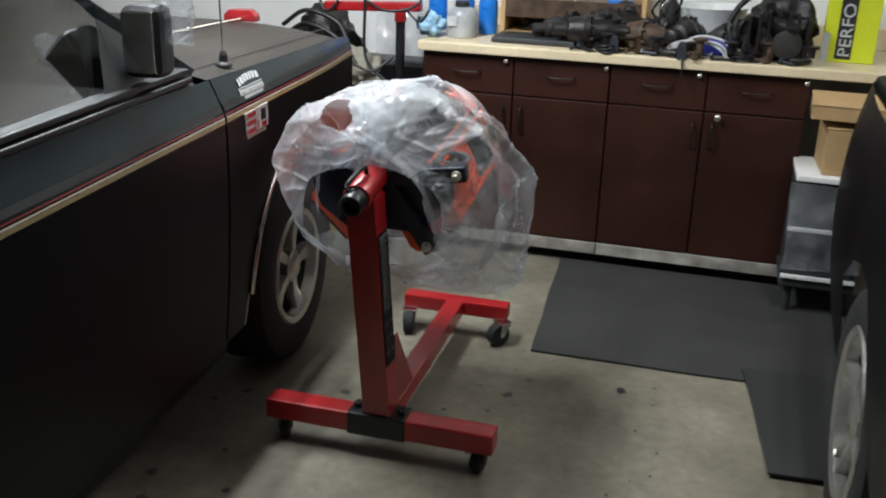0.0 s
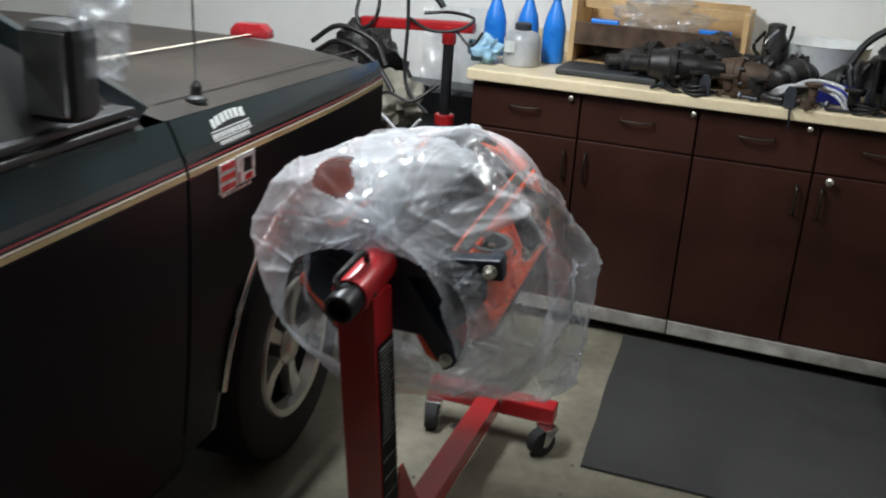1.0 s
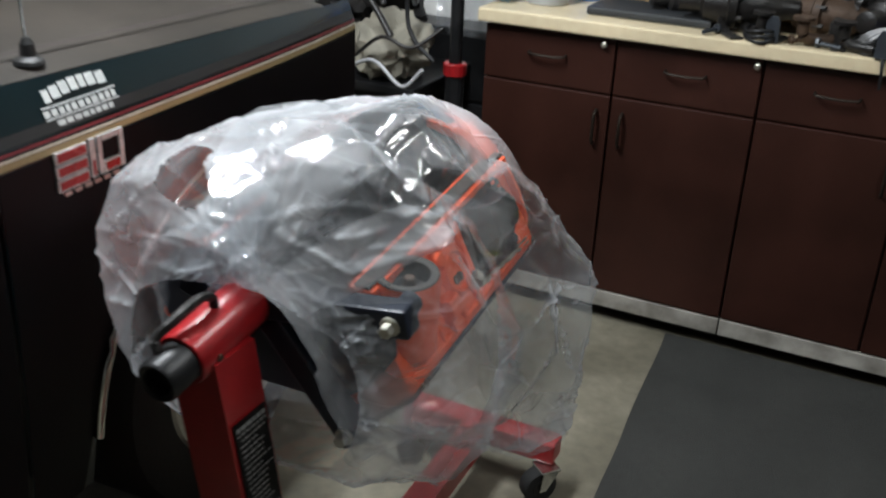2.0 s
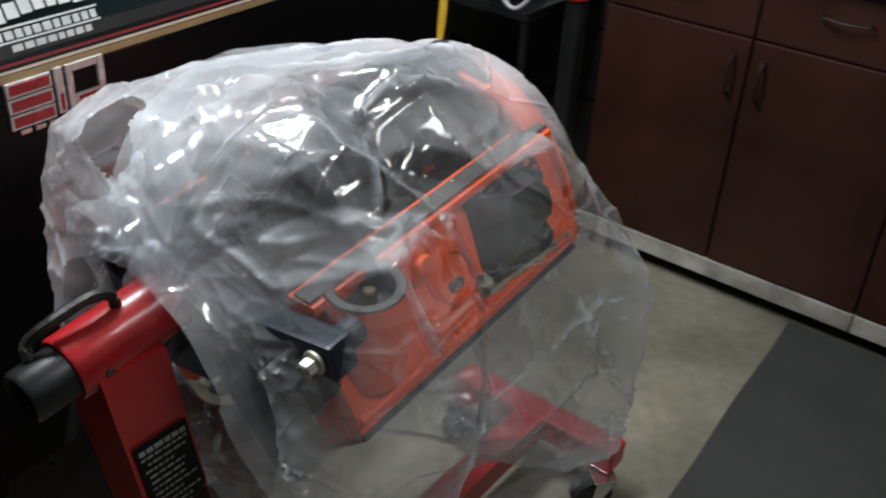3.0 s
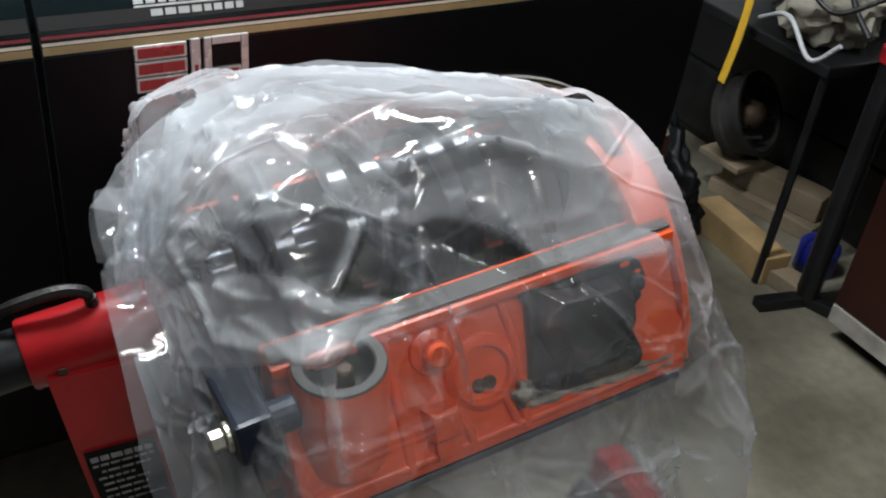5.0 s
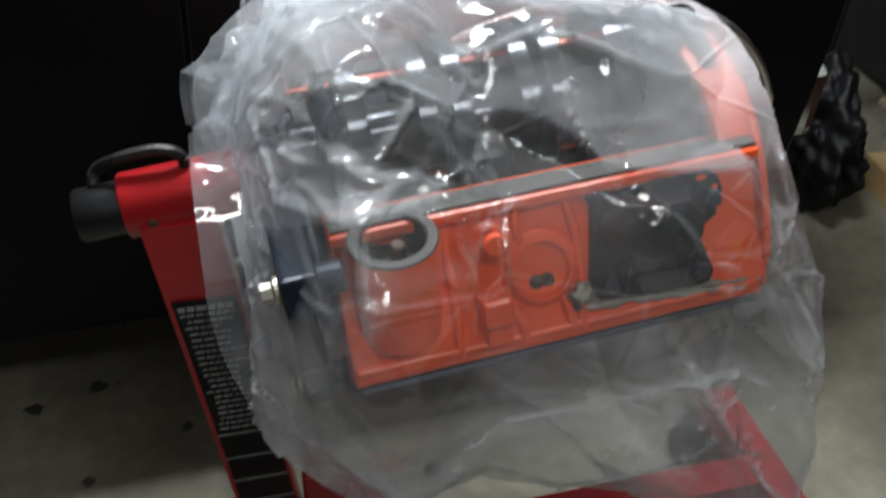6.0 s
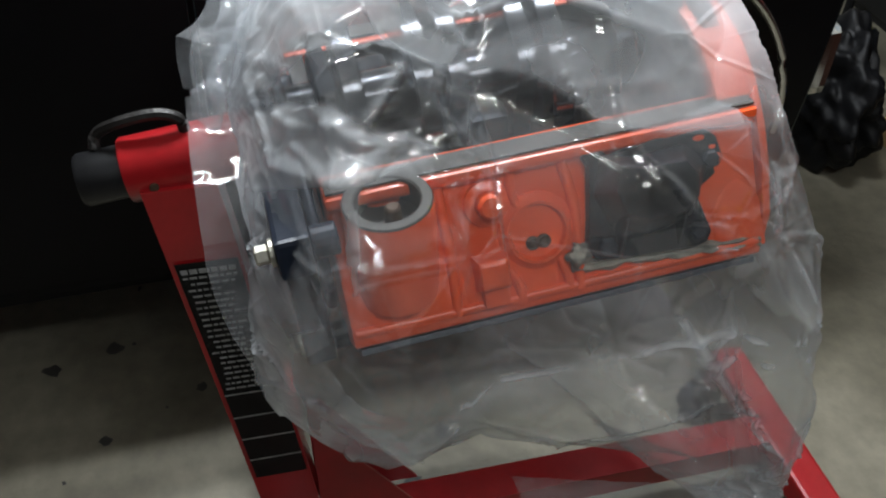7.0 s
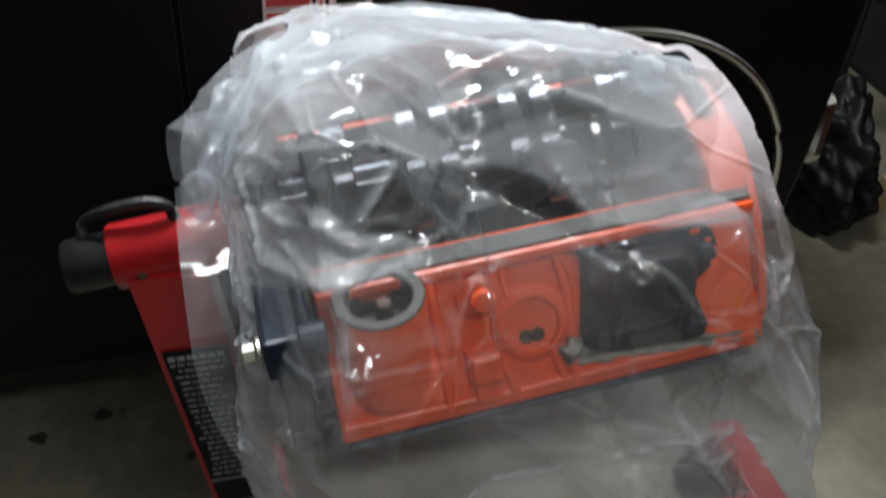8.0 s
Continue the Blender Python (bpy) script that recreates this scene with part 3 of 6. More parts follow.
def castor(x, y, top, r, heading, big):
    cs = B()
    cm = pose(x, y, 0, 0, 0, heading)
    w = r * 0.42
    lathe(cs, [(r * 0.55, -w), (r * 0.93, -w), (r, -w * 0.7), (r, w * 0.7), (r * 0.93, w), (r * 0.55, w)], cm @ pose(0, 0, r, 0, 90), 24)
    wheel = part("castor_wheel", cs, TYRE, stand, "black castor wheel", 40)
    cs = B()
    lathe(cs, [(0.006, -w * 1.08), (r * 0.5, -w * 1.08), (r * 0.54, -w * 0.9), (r * 0.54, w * 0.9), (r * 0.5, w * 1.08), (0.006, w * 1.08)], cm @ pose(0, 0, r, 0, 90), 20)
    part("castor_hub", cs, BLACK_METAL, wheel)
    cs = B()
    off = r * 0.45
    for sx in (-1, 1):
        rings(cs, [[cm @ Vector((sx * w * 1.35 + e, yy, zz)) for yy, zz in ((-0.008, r - 0.006), (0.008, r - 0.006), (off + 0.02, top - 0.006), (off - 0.02, top - 0.006))] for e in (-0.0015, 0.0015)])
    bx(cs, (-w * 1.5, off - 0.024, top - 0.007), (w * 1.5, off + 0.024, top - 0.001), 0.002, cm)
    rod(cs, cm @ Vector((-w * 1.5, 0, r)), cm @ Vector((w * 1.5, 0, r)), 0.005, n=10)
    bmesh.ops.recalc_face_normals(cs, faces=cs.faces)
    part("castor_fork", cs, STEEL if big else BLACK_METAL, stand, "zinc castor fork" if big else "")


castor(-0.29, 0.0, 0.072, 0.032, 20, False)
castor(0.29, 0.0, 0.072, 0.032, -15, False)
castor(-0.165, 0.785, 0.088, 0.041, 10, True)
castor(0.165, 0.785, 0.088, 0.041, -40, True)

# ---------------------------------------------------------------- engine block, crank side up
engine = thing("engine_block", ENGINE, "orange-painted V8 engine block hung crank side up, bare crankshaft showing", "engine")
right = [(0.112, 0.0), (0.150, 0.0), (0.152, -0.012), (0.142, -0.02), (0.207, -0.141), (0.210, -0.153), (0.10, -0.262), (0.075, -0.25), (0.045, -0.20)]
left = [(-x, z) for x, z in reversed(right)]
inner = [(-0.112, 0.0), (-0.105, -0.06), (-0.06, -0.10), (0.06, -0.10), (0.105, -0.06)]
bm = B()
outline = right + left[:-1] + inner
prism(bm, outline, 0.0, 0.455)
bevel_all(bm, 0.004, 2, 25)
block = part("block_casting", bm, ORANGE, engine, smooth=50)
# end walls of the crankcase
for v in (0.0, 0.435):
    bm = B()
    prism(bm, [(0.111, -0.001), (0.09, -0.075), (0.05, -0.12), (-0.05, -0.12), (-0.09, -0.075), (-0.111, -0.001), (-0.05, -0.001), (-0.03, -0.03), (0.03, -0.03), (0.05, -0.001)], v + 0.001, v + 0.02)
    part("end_wall", bm, CAST, block)
bm = B()
rings(bm, [[Vector((x * 0.985, v, z + 0.0025)) for x, z in ((-0.112, -0.004), (-0.105, -0.06), (-0.06, -0.10), (0.06, -0.10), (0.105, -0.06), (0.112, -0.004))] for v in (0.024, 0.431)], False, False, False)
part("crankcase_inside", bm, CAST, block, "dark greasy crankcase inside")
# bare machined rails and decks
for sx in (-1, 1):
    bm = B()
    bx(bm, (sx * 0.132 - 0.012, 0.002, 0.001), (sx * 0.132 + 0.012, 0.453, 0.004), 0.001)
    part("pan_rail", bm, BORE, engine, "bare machined oil pan rail")
    bm = B()
    dm = pose(sx * 0.1555, 0, -0.2075, 0, -45 * sx, 0)
    bx(bm, (-0.070, 0.006, -0.009), (0.070, 0.449, -0.0025), 0.001, dm)
    part("deck_face", bm, GREY_METAL, engine, "dark cylinder deck face")
WALL_M = pose(0.142, 0, -0.02, 0, 61.8, 0)          # x down the side wall, z out of it


def wall_disc(name, s, v, r, h, mat, n=24, profile=None, label=""):
    bm = B()
    lathe(bm, profile or [(r, -0.004), (r, h - 0.002), (r - 0.002, h)], WALL_M @ pose(s, v, 0), n)
    return part(name, bm, mat, engine, label, 40)


def wall_loft(name, loops, mat, bevel=0.0, label="", owner=None):
    """A casting on the side wall, skinned through loops of (down, along, out) points."""
    bm = B()
    rings(bm, [[WALL_M @ Vector(p) for p in loop] for loop in loops])
    bmesh.ops.recalc_face_normals(bm, faces=bm.faces)
    if bevel:
        bevel_all(bm, bevel, 2, 25)
    return part(name, bm, mat, owner or engine, label, 45)


# a raised pad with a cup plug, a plug with a square head, a square boss, ribs
lathe_pad = [(0.043, -0.004), (0.041, 0.003), (0.036, 0.006), (0.033, 0.0095), (0.030, 0.0095), (0.0275, 0.003), (0.016, 0.002), (0.010, 0.0015)]
plug = wall_disc("core_plug", 0.066, 0.207, 0.032, 0.006, ORANGE, 40, lathe_pad, "orange painted cup plug")
bm = B()
for dv in (-0.006, 0.006):
    lathe(bm, [(0.0075, 0.0), (0.0075, 0.0042), (0.0055, 0.0048), (0.003, 0.003)], WALL_M @ pose(0.078, 0.207 + dv, 0.0), 14)
part("core_plug_dimple", bm, RUST, plug, "rusty marks in the plug")
wall_disc("drain_plug", 0.026, 0.160, 0.015, 0.02, ORANGE, 24, [(0.026, -0.004), (0.024, 0.004), (0.018, 0.007), (0.014, 0.008), (0.013, 0.020), (0.010, 0.023)], "orange painted plug")
wall_loft("boss", [[(0.098 + a * w, 0.154 + b * w, o) for a, b in ((-1, -1), (-1, 1), (1, 1), (1, -1))] for w, o in ((0.021, -0.004), (0.015, 0.018), (0.012, 0.021))], ORANGE, 0.003)
wall_loft("boss", [[(0.118 + a * 0.018, 0.154 + b * 0.014, o) for a, b in ((-1, -1), (-1, 1), (1, 1), (1, -1))] for o in (-0.004, 0.010)], ORANGE, 0.004)
for pts, r in ((((0.0, 0.188, 0), (0.02, 0.186, 0.003), (0.035, 0.190, 0.002)), 0.005), (((0.10, 0.172, 0), (0.12, 0.180, 0.003), (0.139, 0.182, 0)), 0.006),
               (((0.0, 0.243, 0), (0.05, 0.250, 0.002), (0.139, 0.246, 0)), 0.006), (((0.09, 0.225, 0.0), (0.115, 0.232, 0.002), (0.138, 0.236, 0)), 0.005), (((0.0, 0.112, 0), (0.06, 0.114, 0.002), (0.138, 0.112, 0)), 0.006),
               (((0.132, 0.004, 0.0), (0.134, 0.2, 0.0), (0.133, 0.45, 0.0)), 0.0055)):
    bm = B()
    hose(bm, [WALL_M @ Vector(p) for p in pts], r, 10, 5)
    part("casting_rib", bm, ORANGE, engine, smooth=60)
for v, w in ((0.075, 0.05), (0.178, 0.048), (0.43, 0.03)):
    wall_loft("cylinder_swell", [[(q, v + w * math.sin(t) * f, 0.0045 * f * math.cos(t) - 0.001) for t in [radians(-88 + 176 * k / 12) for k in range(13)]] for q, f in ((0.055, 0.05), (0.075, 0.7), (0.095, 1.0), (0.139, 1.0))], ORANGE)
# oil filter boss, open upward
fm = pose(0.170, 0.058, -0.115)
bm = B()
lathe(bm, [(0.044, 0.0), (0.046, 0.112), (0.044, 0.118), (0.034, 0.118)], fm, 36, False)
fb = part("filter_boss", bm, ORANGE, engine, smooth=40)
bm = B()
lathe(bm, [(0.0445, 0.1185), (0.043, 0.1205), (0.034, 0.1205), (0.032, 0.119)], fm, 36, False)
part("gasket_face", bm, BORE, fb, "bare machined gasket ring")
bm = B()
lathe(bm, [(0.0325, 0.1192), (0.031, 0.092), (0.020, 0.088), (0.006, 0.088)], fm, 36, False)
part("filter_well", bm, CAST, fb, "dark oil filter well")
bm = B()
rod(bm, fm @ Vector((0.002, 0.004, 0.088)), fm @ Vector((0.002, 0.004, 0.112)), 0.009, 0.008, 16, 0.002)
part("filter_stud", bm, RUST, fb, "rusty threaded stud")
# motor mount on the side wall: a plate with two ears and a raised hub with bevelled sides
plate = [(-0.012, 0.256), (0.010, 0.268), (0.060, 0.262), (0.098, 0.256), (0.110, 0.266), (0.114, 0.300), (0.120, 0.372), (0.117, 0.388), (0.106, 0.394), (0.060, 0.380), (0.046, 0.402), (0.030, 0.414), (0.006, 0.408), (-0.006, 0.394), (-0.003, 0.352), (-0.012, 0.345), (-0.002, 0.325), (0.004, 0.290), (-0.012, 0.282)]
mount = wall_loft("motor_mount", [[(p, q, o) for p, q in plate] for o in (-0.003, 0.013)], MOUNT_BLACK, 0.003, "chipped black cast motor mount")
hub_low = [(-0.002, 0.280), (0.008, 0.315), (0.006, 0.372), (0.030, 0.398), (0.062, 0.385), (0.086, 0.372), (0.096, 0.322), (0.078, 0.282), (0.040, 0.268)]
hub_top = [(0.006, 0.288), (0.012, 0.318), (0.014, 0.356), (0.032, 0.368), (0.052, 0.366), (0.064, 0.357), (0.067, 0.313), (0.054, 0.288), (0.030, 0.280)]
wall_loft("mount_hub", [[(p, q, 0.011) for p, q in hub_low], [((p + c) / 2, (q + d) / 2, 0.026) for (p, q), (c, d) in zip(hub_low, hub_top)], [(p, q, 0.052) for p, q in hub_top]], MOUNT_BLACK, 0.003, owner=mount)
for v0, v1, q0, q1 in ((0.286, 0.294, 0.06, 0.112), (0.352, 0.360, 0.06, 0.114)):
    wall_loft("mount_web", [[(q0, v0, 0.012), (q0, v1, 0.012), (q1, v1 - 0.002, 0.012), (q1, v0 + 0.002, 0.012)], [(q0, v0 + 0.002, 0.048), (q0, v1 - 0.002, 0.048), (q1 - 0.006, v1 - 0.003, 0.018), (q1 - 0.006, v0 + 0.003, 0.018)]], MOUNT_BLACK, 0.001, owner=mount)
for q, v in ((0.097, 0.277), (0.102, 0.378), (0.028, 0.398)):
    bm = B()
    rod(bm, WALL_M @ Vector((q, v, 0.011)), WALL_M @ Vector((q, v, 0.019)), 0.010, n=6, chamfer=0.002)
    part("mount_bolt", bm, GREY_METAL, mount)
# chips where the orange shows through
random.seed(31)
for q, v, a, b in ((0.004, 0.388, 0.004, 0.008), (0.016, 0.402, 0.003, 0.005), (0.028, 0.408, 0.006, 0.004), (0.040, 0.404, 0.004, 0.003), (0.058, 0.376, 0.003, 0.006)):
    wall_loft("paint_chip", [[(q + a * (1 + 0.4 * random.uniform(-1, 1)) * math.cos(t), v + b * (1 + 0.4 * random.uniform(-1, 1)) * math.sin(t), 0.0) for t in [2 * math.pi * k / 9 for k in range(9)]]] * 1 + [[(q + 0.8 * a * math.cos(t), v + 0.8 * b * math.sin(t), 0.0137) for t in [2 * math.pi * k / 9 for k in range(9)]]], ORANGE, owner=mount)
# torn gasket below the mount, a crumpled pale strip
loops = []
for i in range(41):
    f = i / 40
    v = 0.238 + 0.215 * f
    mid = 0.112 + 0.022 * f + 0.004 * noise.noise((v * 40, 3, 1))
    w = (0.011 - 0.005 * f) * (0.7 + 0.6 * noise.noise((v * 55, 1, 8)))+ 0.002
    up = 0.006 + 0.005 * noise.noise((v * 60, 7, 2))
    loops.append([(mid - w, v, 0.001), (mid - w * 0.5, v, up), (mid, v, up * 0.5 + 0.003 * noise.noise((v * 90, 2, 2))), (mid + w * 0.5, v, up * 1.1), (mid + w, v, 0.001)])
wall_loft("torn_gasket", loops, GASKET, label="torn pale scrap of gasket")
bm = B()
lump(bm, (0, 0, 0), (0.012, 0.011, 0.008), 6, 0.7)
bmesh.ops.transform(bm, matrix=WALL_M @ pose(0.100, 0.246, 0.008), verts=bm.verts)
part("gasket_wad", bm, GASKET, engine, "pale wad of torn gasket", 60)
# crankshaft
crank = part("crankshaft", (lambda q: (rod(q, (0, -0.012, 0), (0, 0.47, 0), 0.031, n=24, chamfer=0.002), q)[1])(B()), CRANK, engine, "machined steel crankshaft with counterweights", 40)
for v, phase in ((0.088, 60), (0.195, -20), (0.30, 25), (0.405, 150)):
    ph = radians(phase)
    throw = Vector((-0.044 * math.sin(ph), 0, -0.044 * math.cos(ph)))
    bm = B()
    rod(bm, throw + Vector((0, v - 0.026, 0)), throw + Vector((0, v + 0.026, 0)), 0.027, n=24)
    part("rod_journal", bm, CRANK, crank, smooth=40)
    for e in (-0.036, 0.036):
        pts = [(0.096 * math.sin(ph + t), 0.096 * math.cos(ph + t)) for t in [radians(-78 + 156 * k / 40) for k in range(41)]]
        pts += [(0.045 * math.sin(ph + t) - 0.044 * math.sin(ph) * 0.8, 0.045 * math.cos(ph + t) - 0.044 * math.cos(ph) * 0.8) for t in [radians(110 + 140 * k / 8) for k in range(9)]]
        bm = B()
        prism(bm, pts, v + e - 0.011, v + e + 0.011)
        bevel_all(bm, 0.002, 1, 40)
        part("counterweight", bm, [CRANK], crank, smooth=25)
    bm = B()
    bx(bm, (throw.x - 0.042, v - 0.022, throw.z - 0.012), (throw.x + 0.042, v + 0.022, throw.z + 0.026), 0.008)
    part("rod_cap", bm, CRANK_CAST, crank)
for v in (0.03, 0.142, 0.25, 0.352, 0.437):
    bm = B()
    prism(bm, [(-0.062, -0.03), (-0.062, 0.018), (-0.04, 0.046), (0.04, 0.046), (0.062, 0.018), (0.062, -0.03)], v - 0.012, v + 0.012)
    bevel_all(bm, 0.003, 1, 20)
    cap = part("main_cap", bm, CRANK_CAST, engine, "dark cast main bearing cap")
    for sx in (-0.048, 0.048):
        bm = B()
        rod(bm, (sx, v, 0.02), (sx, v, 0.05), 0.009, n=6, chamfer=0.002)
        part("cap_bolt", bm, CAST, cap)
# timing cover at the front, a deep rounded cover with a flange
half_cov = [(0.0, 0.052), (0.045, 0.048), (0.085, 0.037), (0.120, 0.014), (0.150, -0.018), (0.176, -0.06), (0.196, -0.11), (0.196, -0.15), (0.165, -0.195), (0.105, -0.245), (0.06, -0.20)]
cov = half_cov + [(-x, z) for x, z in reversed(half_cov[1:])]
bm = B()
prism(bm, cov, 0.4565, 0.466)
bevel_all(bm, 0.003, 2, 20)
cover = part("timing_cover", bm, ORANGE, engine, "orange painted timing cover", 50)
bm = B()
arch = [(x, z) for x, z in cov if z > -0.03]
outer = sorted(arch)
inner_arc = [(x * 0.80, z * 0.80 - 0.004) for x, z in reversed(outer)]
prism(bm, outer + inner_arc, 0.418, 0.456)
bmesh.ops.recalc_face_normals(bm, faces=bm.faces)
bevel_all(bm, 0.003, 2, 20)
part("front_arch", bm, ORANGE, cover, "orange painted arched rim over the front bearing", 50)
bm = B()
rings(bm, [[Vector((x * f, v, (z + 0.07) * f - 0.07)) for x, z in cov] for v, f in ((0.4665, 0.90), (0.472, 0.87), (0.477, 0.78), (0.478, 0.5))])
bmesh.ops.recalc_face_normals(bm, faces=bm.faces)
bevel_all(bm, 0.004, 2, 20)
part("cover_dish", bm, ORANGE, cover, smooth=50)
bm = B()
rod(bm, (0, 0.478, -0.005), (0, 0.481, -0.005), 0.036, n=28, chamfer=0.001)
part("crank_seal", bm, TRIM_BLACK, cover, "black crank seal")

# ---------------------------------------------------------------- clear plastic bag over the engine
GATHER = Vector((0.11, 1.872, 0.905))
BAG_ROWS = np.array([
    # y, left x, right x, bottom z, top z
    (1.905, -0.10, 0.25, 0.60, 0.84),
    (1.93, -0.16, 0.33, 0.56, 0.915),
    (1.975, -0.20, 0.385, 0.53, 0.99),
    (2.06, -0.22, 0.41, 0.49, 1.01),
    (2.18, -0.215, 0.425, 0.415, 1.0),
    (2.30, -0.195, 0.42, 0.36, 0.988),
    (2.385, -0.165, 0.41, 0.32, 0.98),
    (2.43, -0.12, 0.395, 0.30, 0.972),
    (2.462, -0.07, 0.375, 0.295, 0.95),
    (2.486, 0.0, 0.355, 0.33, 0.88),
    (2.497, 0.13, 0.32, 0.36, 0.70)])
BAG_HOLE = Vector((-0.03, 1.95, 0.955))


def ridge(p, size, seed, sharp=0.16):
    """Thin raised creases: 1 on the crease, 0 a little away from it."""
    d, _ = noise.voronoi(p / size + Vector((seed, seed * 1.7, 4)))
    return max(0.0, 1 - (d[1] - d[0]) / sharp)


def dish(p, size, seed):
    """Hollow facets that meet in sharp creases, as taut film takes them."""
    d, _ = noise.voronoi(p / size + Vector((seed, seed * 2.3, 0)))
    return size * d[0] * d[0]


def bag_smooth(s, t):
    """The bag before it creases: s runs from the mouth (0) to the closed end (1), t round it (0 at the right, up first)."""
    k = s * (len(BAG_ROWS) - 1)
    i = min(int(k), len(BAG_ROWS) - 2)
    f = k - i
    p0, p1 = BAG_ROWS[max(i - 1, 0)], BAG_ROWS[i]
    p2, p3 = BAG_ROWS[i + 1], BAG_ROWS[min(i + 2, len(BAG_ROWS) - 1)]
    y, xl, xr, zb, zt = 0.5 * (2 * p1 + (p2 - p0) * f + (2 * p0 - 5 * p1 + 4 * p2 - p3) * f * f + (3 * p1 - p0 - 3 * p2 + p3) * f ** 3)
    c, q = math.cos(t), math.sin(t)
    e = 0.80
    cx, cz = (xl + xr) / 2, (zb + zt) / 2 + 0.03
    x = cx + (xr - xl) / 2 * math.copysign(abs(c) ** e, c)
    z = cz + ((zt - cz) * abs(q) ** e if q > 0 else -(cz - zb) * abs(q) ** (e + 0.35 * s))     # the hanging end narrows to a seam
    x += 0.13 * s * max(0.0, -q) ** 1.5                 # the seam hangs towards the right
    return Vector((x, y + (0.13 if z < 0.75 else 0.27) * (0.75 - z) * s * s, z))


# taut film lies in flat facets: planes that touch the smooth bag at scattered points
random.seed(5)
PLANES_N, PLANES_Q, PLANES_L = [], [], []
for i in range(6):
    for k in range(10):
        u = min(0.985, max(0.015, (i + random.uniform(0.05, 0.95)) / 6))
        t = 2 * math.pi * (k + random.uniform(0.05, 0.95)) / 10
        q = bag_smooth(u, t)
        n = (bag_smooth(min(1, u + 0.012), t) - bag_smooth(max(0, u - 0.012), t)).cross(bag_smooth(u, t + 0.02) - bag_smooth(u, t - 0.02)).normalized()
        if n.dot(q - Vector((0.09, min(2.38, max(2.05, q.y)), 0.70))) < 0:
            n = -n
        n = (n + Vector((random.uniform(-1, 1), random.uniform(-1, 1), random.uniform(-1, 1))) * 0.10).normalized()
        PLANES_N.append(n)
        PLANES_Q.append(q + n * 0.002)
        PLANES_L.append(random.choice((0.3, 0.4, 0.5, 0.6, 0.75, 0.95)))
# one long taut facet from the front cover over the side of the block
PLANES_N.append(Vector((0.671, 0.242, 0.70)))
PLANES_Q.append(Vector((0.309, 2.442, 0.799)))
PLANES_L.append(0.4)
PLANES_N, PLANES_Q = np.array(PLANES_N), np.array(PLANES_Q)


ENGINE_INV = ENGINE.inverted()


def step01(a, b, v):
    k = max(0.0, min(1.0, (v - a) / (b - a)))
    return k * k * (3 - 2 * k)


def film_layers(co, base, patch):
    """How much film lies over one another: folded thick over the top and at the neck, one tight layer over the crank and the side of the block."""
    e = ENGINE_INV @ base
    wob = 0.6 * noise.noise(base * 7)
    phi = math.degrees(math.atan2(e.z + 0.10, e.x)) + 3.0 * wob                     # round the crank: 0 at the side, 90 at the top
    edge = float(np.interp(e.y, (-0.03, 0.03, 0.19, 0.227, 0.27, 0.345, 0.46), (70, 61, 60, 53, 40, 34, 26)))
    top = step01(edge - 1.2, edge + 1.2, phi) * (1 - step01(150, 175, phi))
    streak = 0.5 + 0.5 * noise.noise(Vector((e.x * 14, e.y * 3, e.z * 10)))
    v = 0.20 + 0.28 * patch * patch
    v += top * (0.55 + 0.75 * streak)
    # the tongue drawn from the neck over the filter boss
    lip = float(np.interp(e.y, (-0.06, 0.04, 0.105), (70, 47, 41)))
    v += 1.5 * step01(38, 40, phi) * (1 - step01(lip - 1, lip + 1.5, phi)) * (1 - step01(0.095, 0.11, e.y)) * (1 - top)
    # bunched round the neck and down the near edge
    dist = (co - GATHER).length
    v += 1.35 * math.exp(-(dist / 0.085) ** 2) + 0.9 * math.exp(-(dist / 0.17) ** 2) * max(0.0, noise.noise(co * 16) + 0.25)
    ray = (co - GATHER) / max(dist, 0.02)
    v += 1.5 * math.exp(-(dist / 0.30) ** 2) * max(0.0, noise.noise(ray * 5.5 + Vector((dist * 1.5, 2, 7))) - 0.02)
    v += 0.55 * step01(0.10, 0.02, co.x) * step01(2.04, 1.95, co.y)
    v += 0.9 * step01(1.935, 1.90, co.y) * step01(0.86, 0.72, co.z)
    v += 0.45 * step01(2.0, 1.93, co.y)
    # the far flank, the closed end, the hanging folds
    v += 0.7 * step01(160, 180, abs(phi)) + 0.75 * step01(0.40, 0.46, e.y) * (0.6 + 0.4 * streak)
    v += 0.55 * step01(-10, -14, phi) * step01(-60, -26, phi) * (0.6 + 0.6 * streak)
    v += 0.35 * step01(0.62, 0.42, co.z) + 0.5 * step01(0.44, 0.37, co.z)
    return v


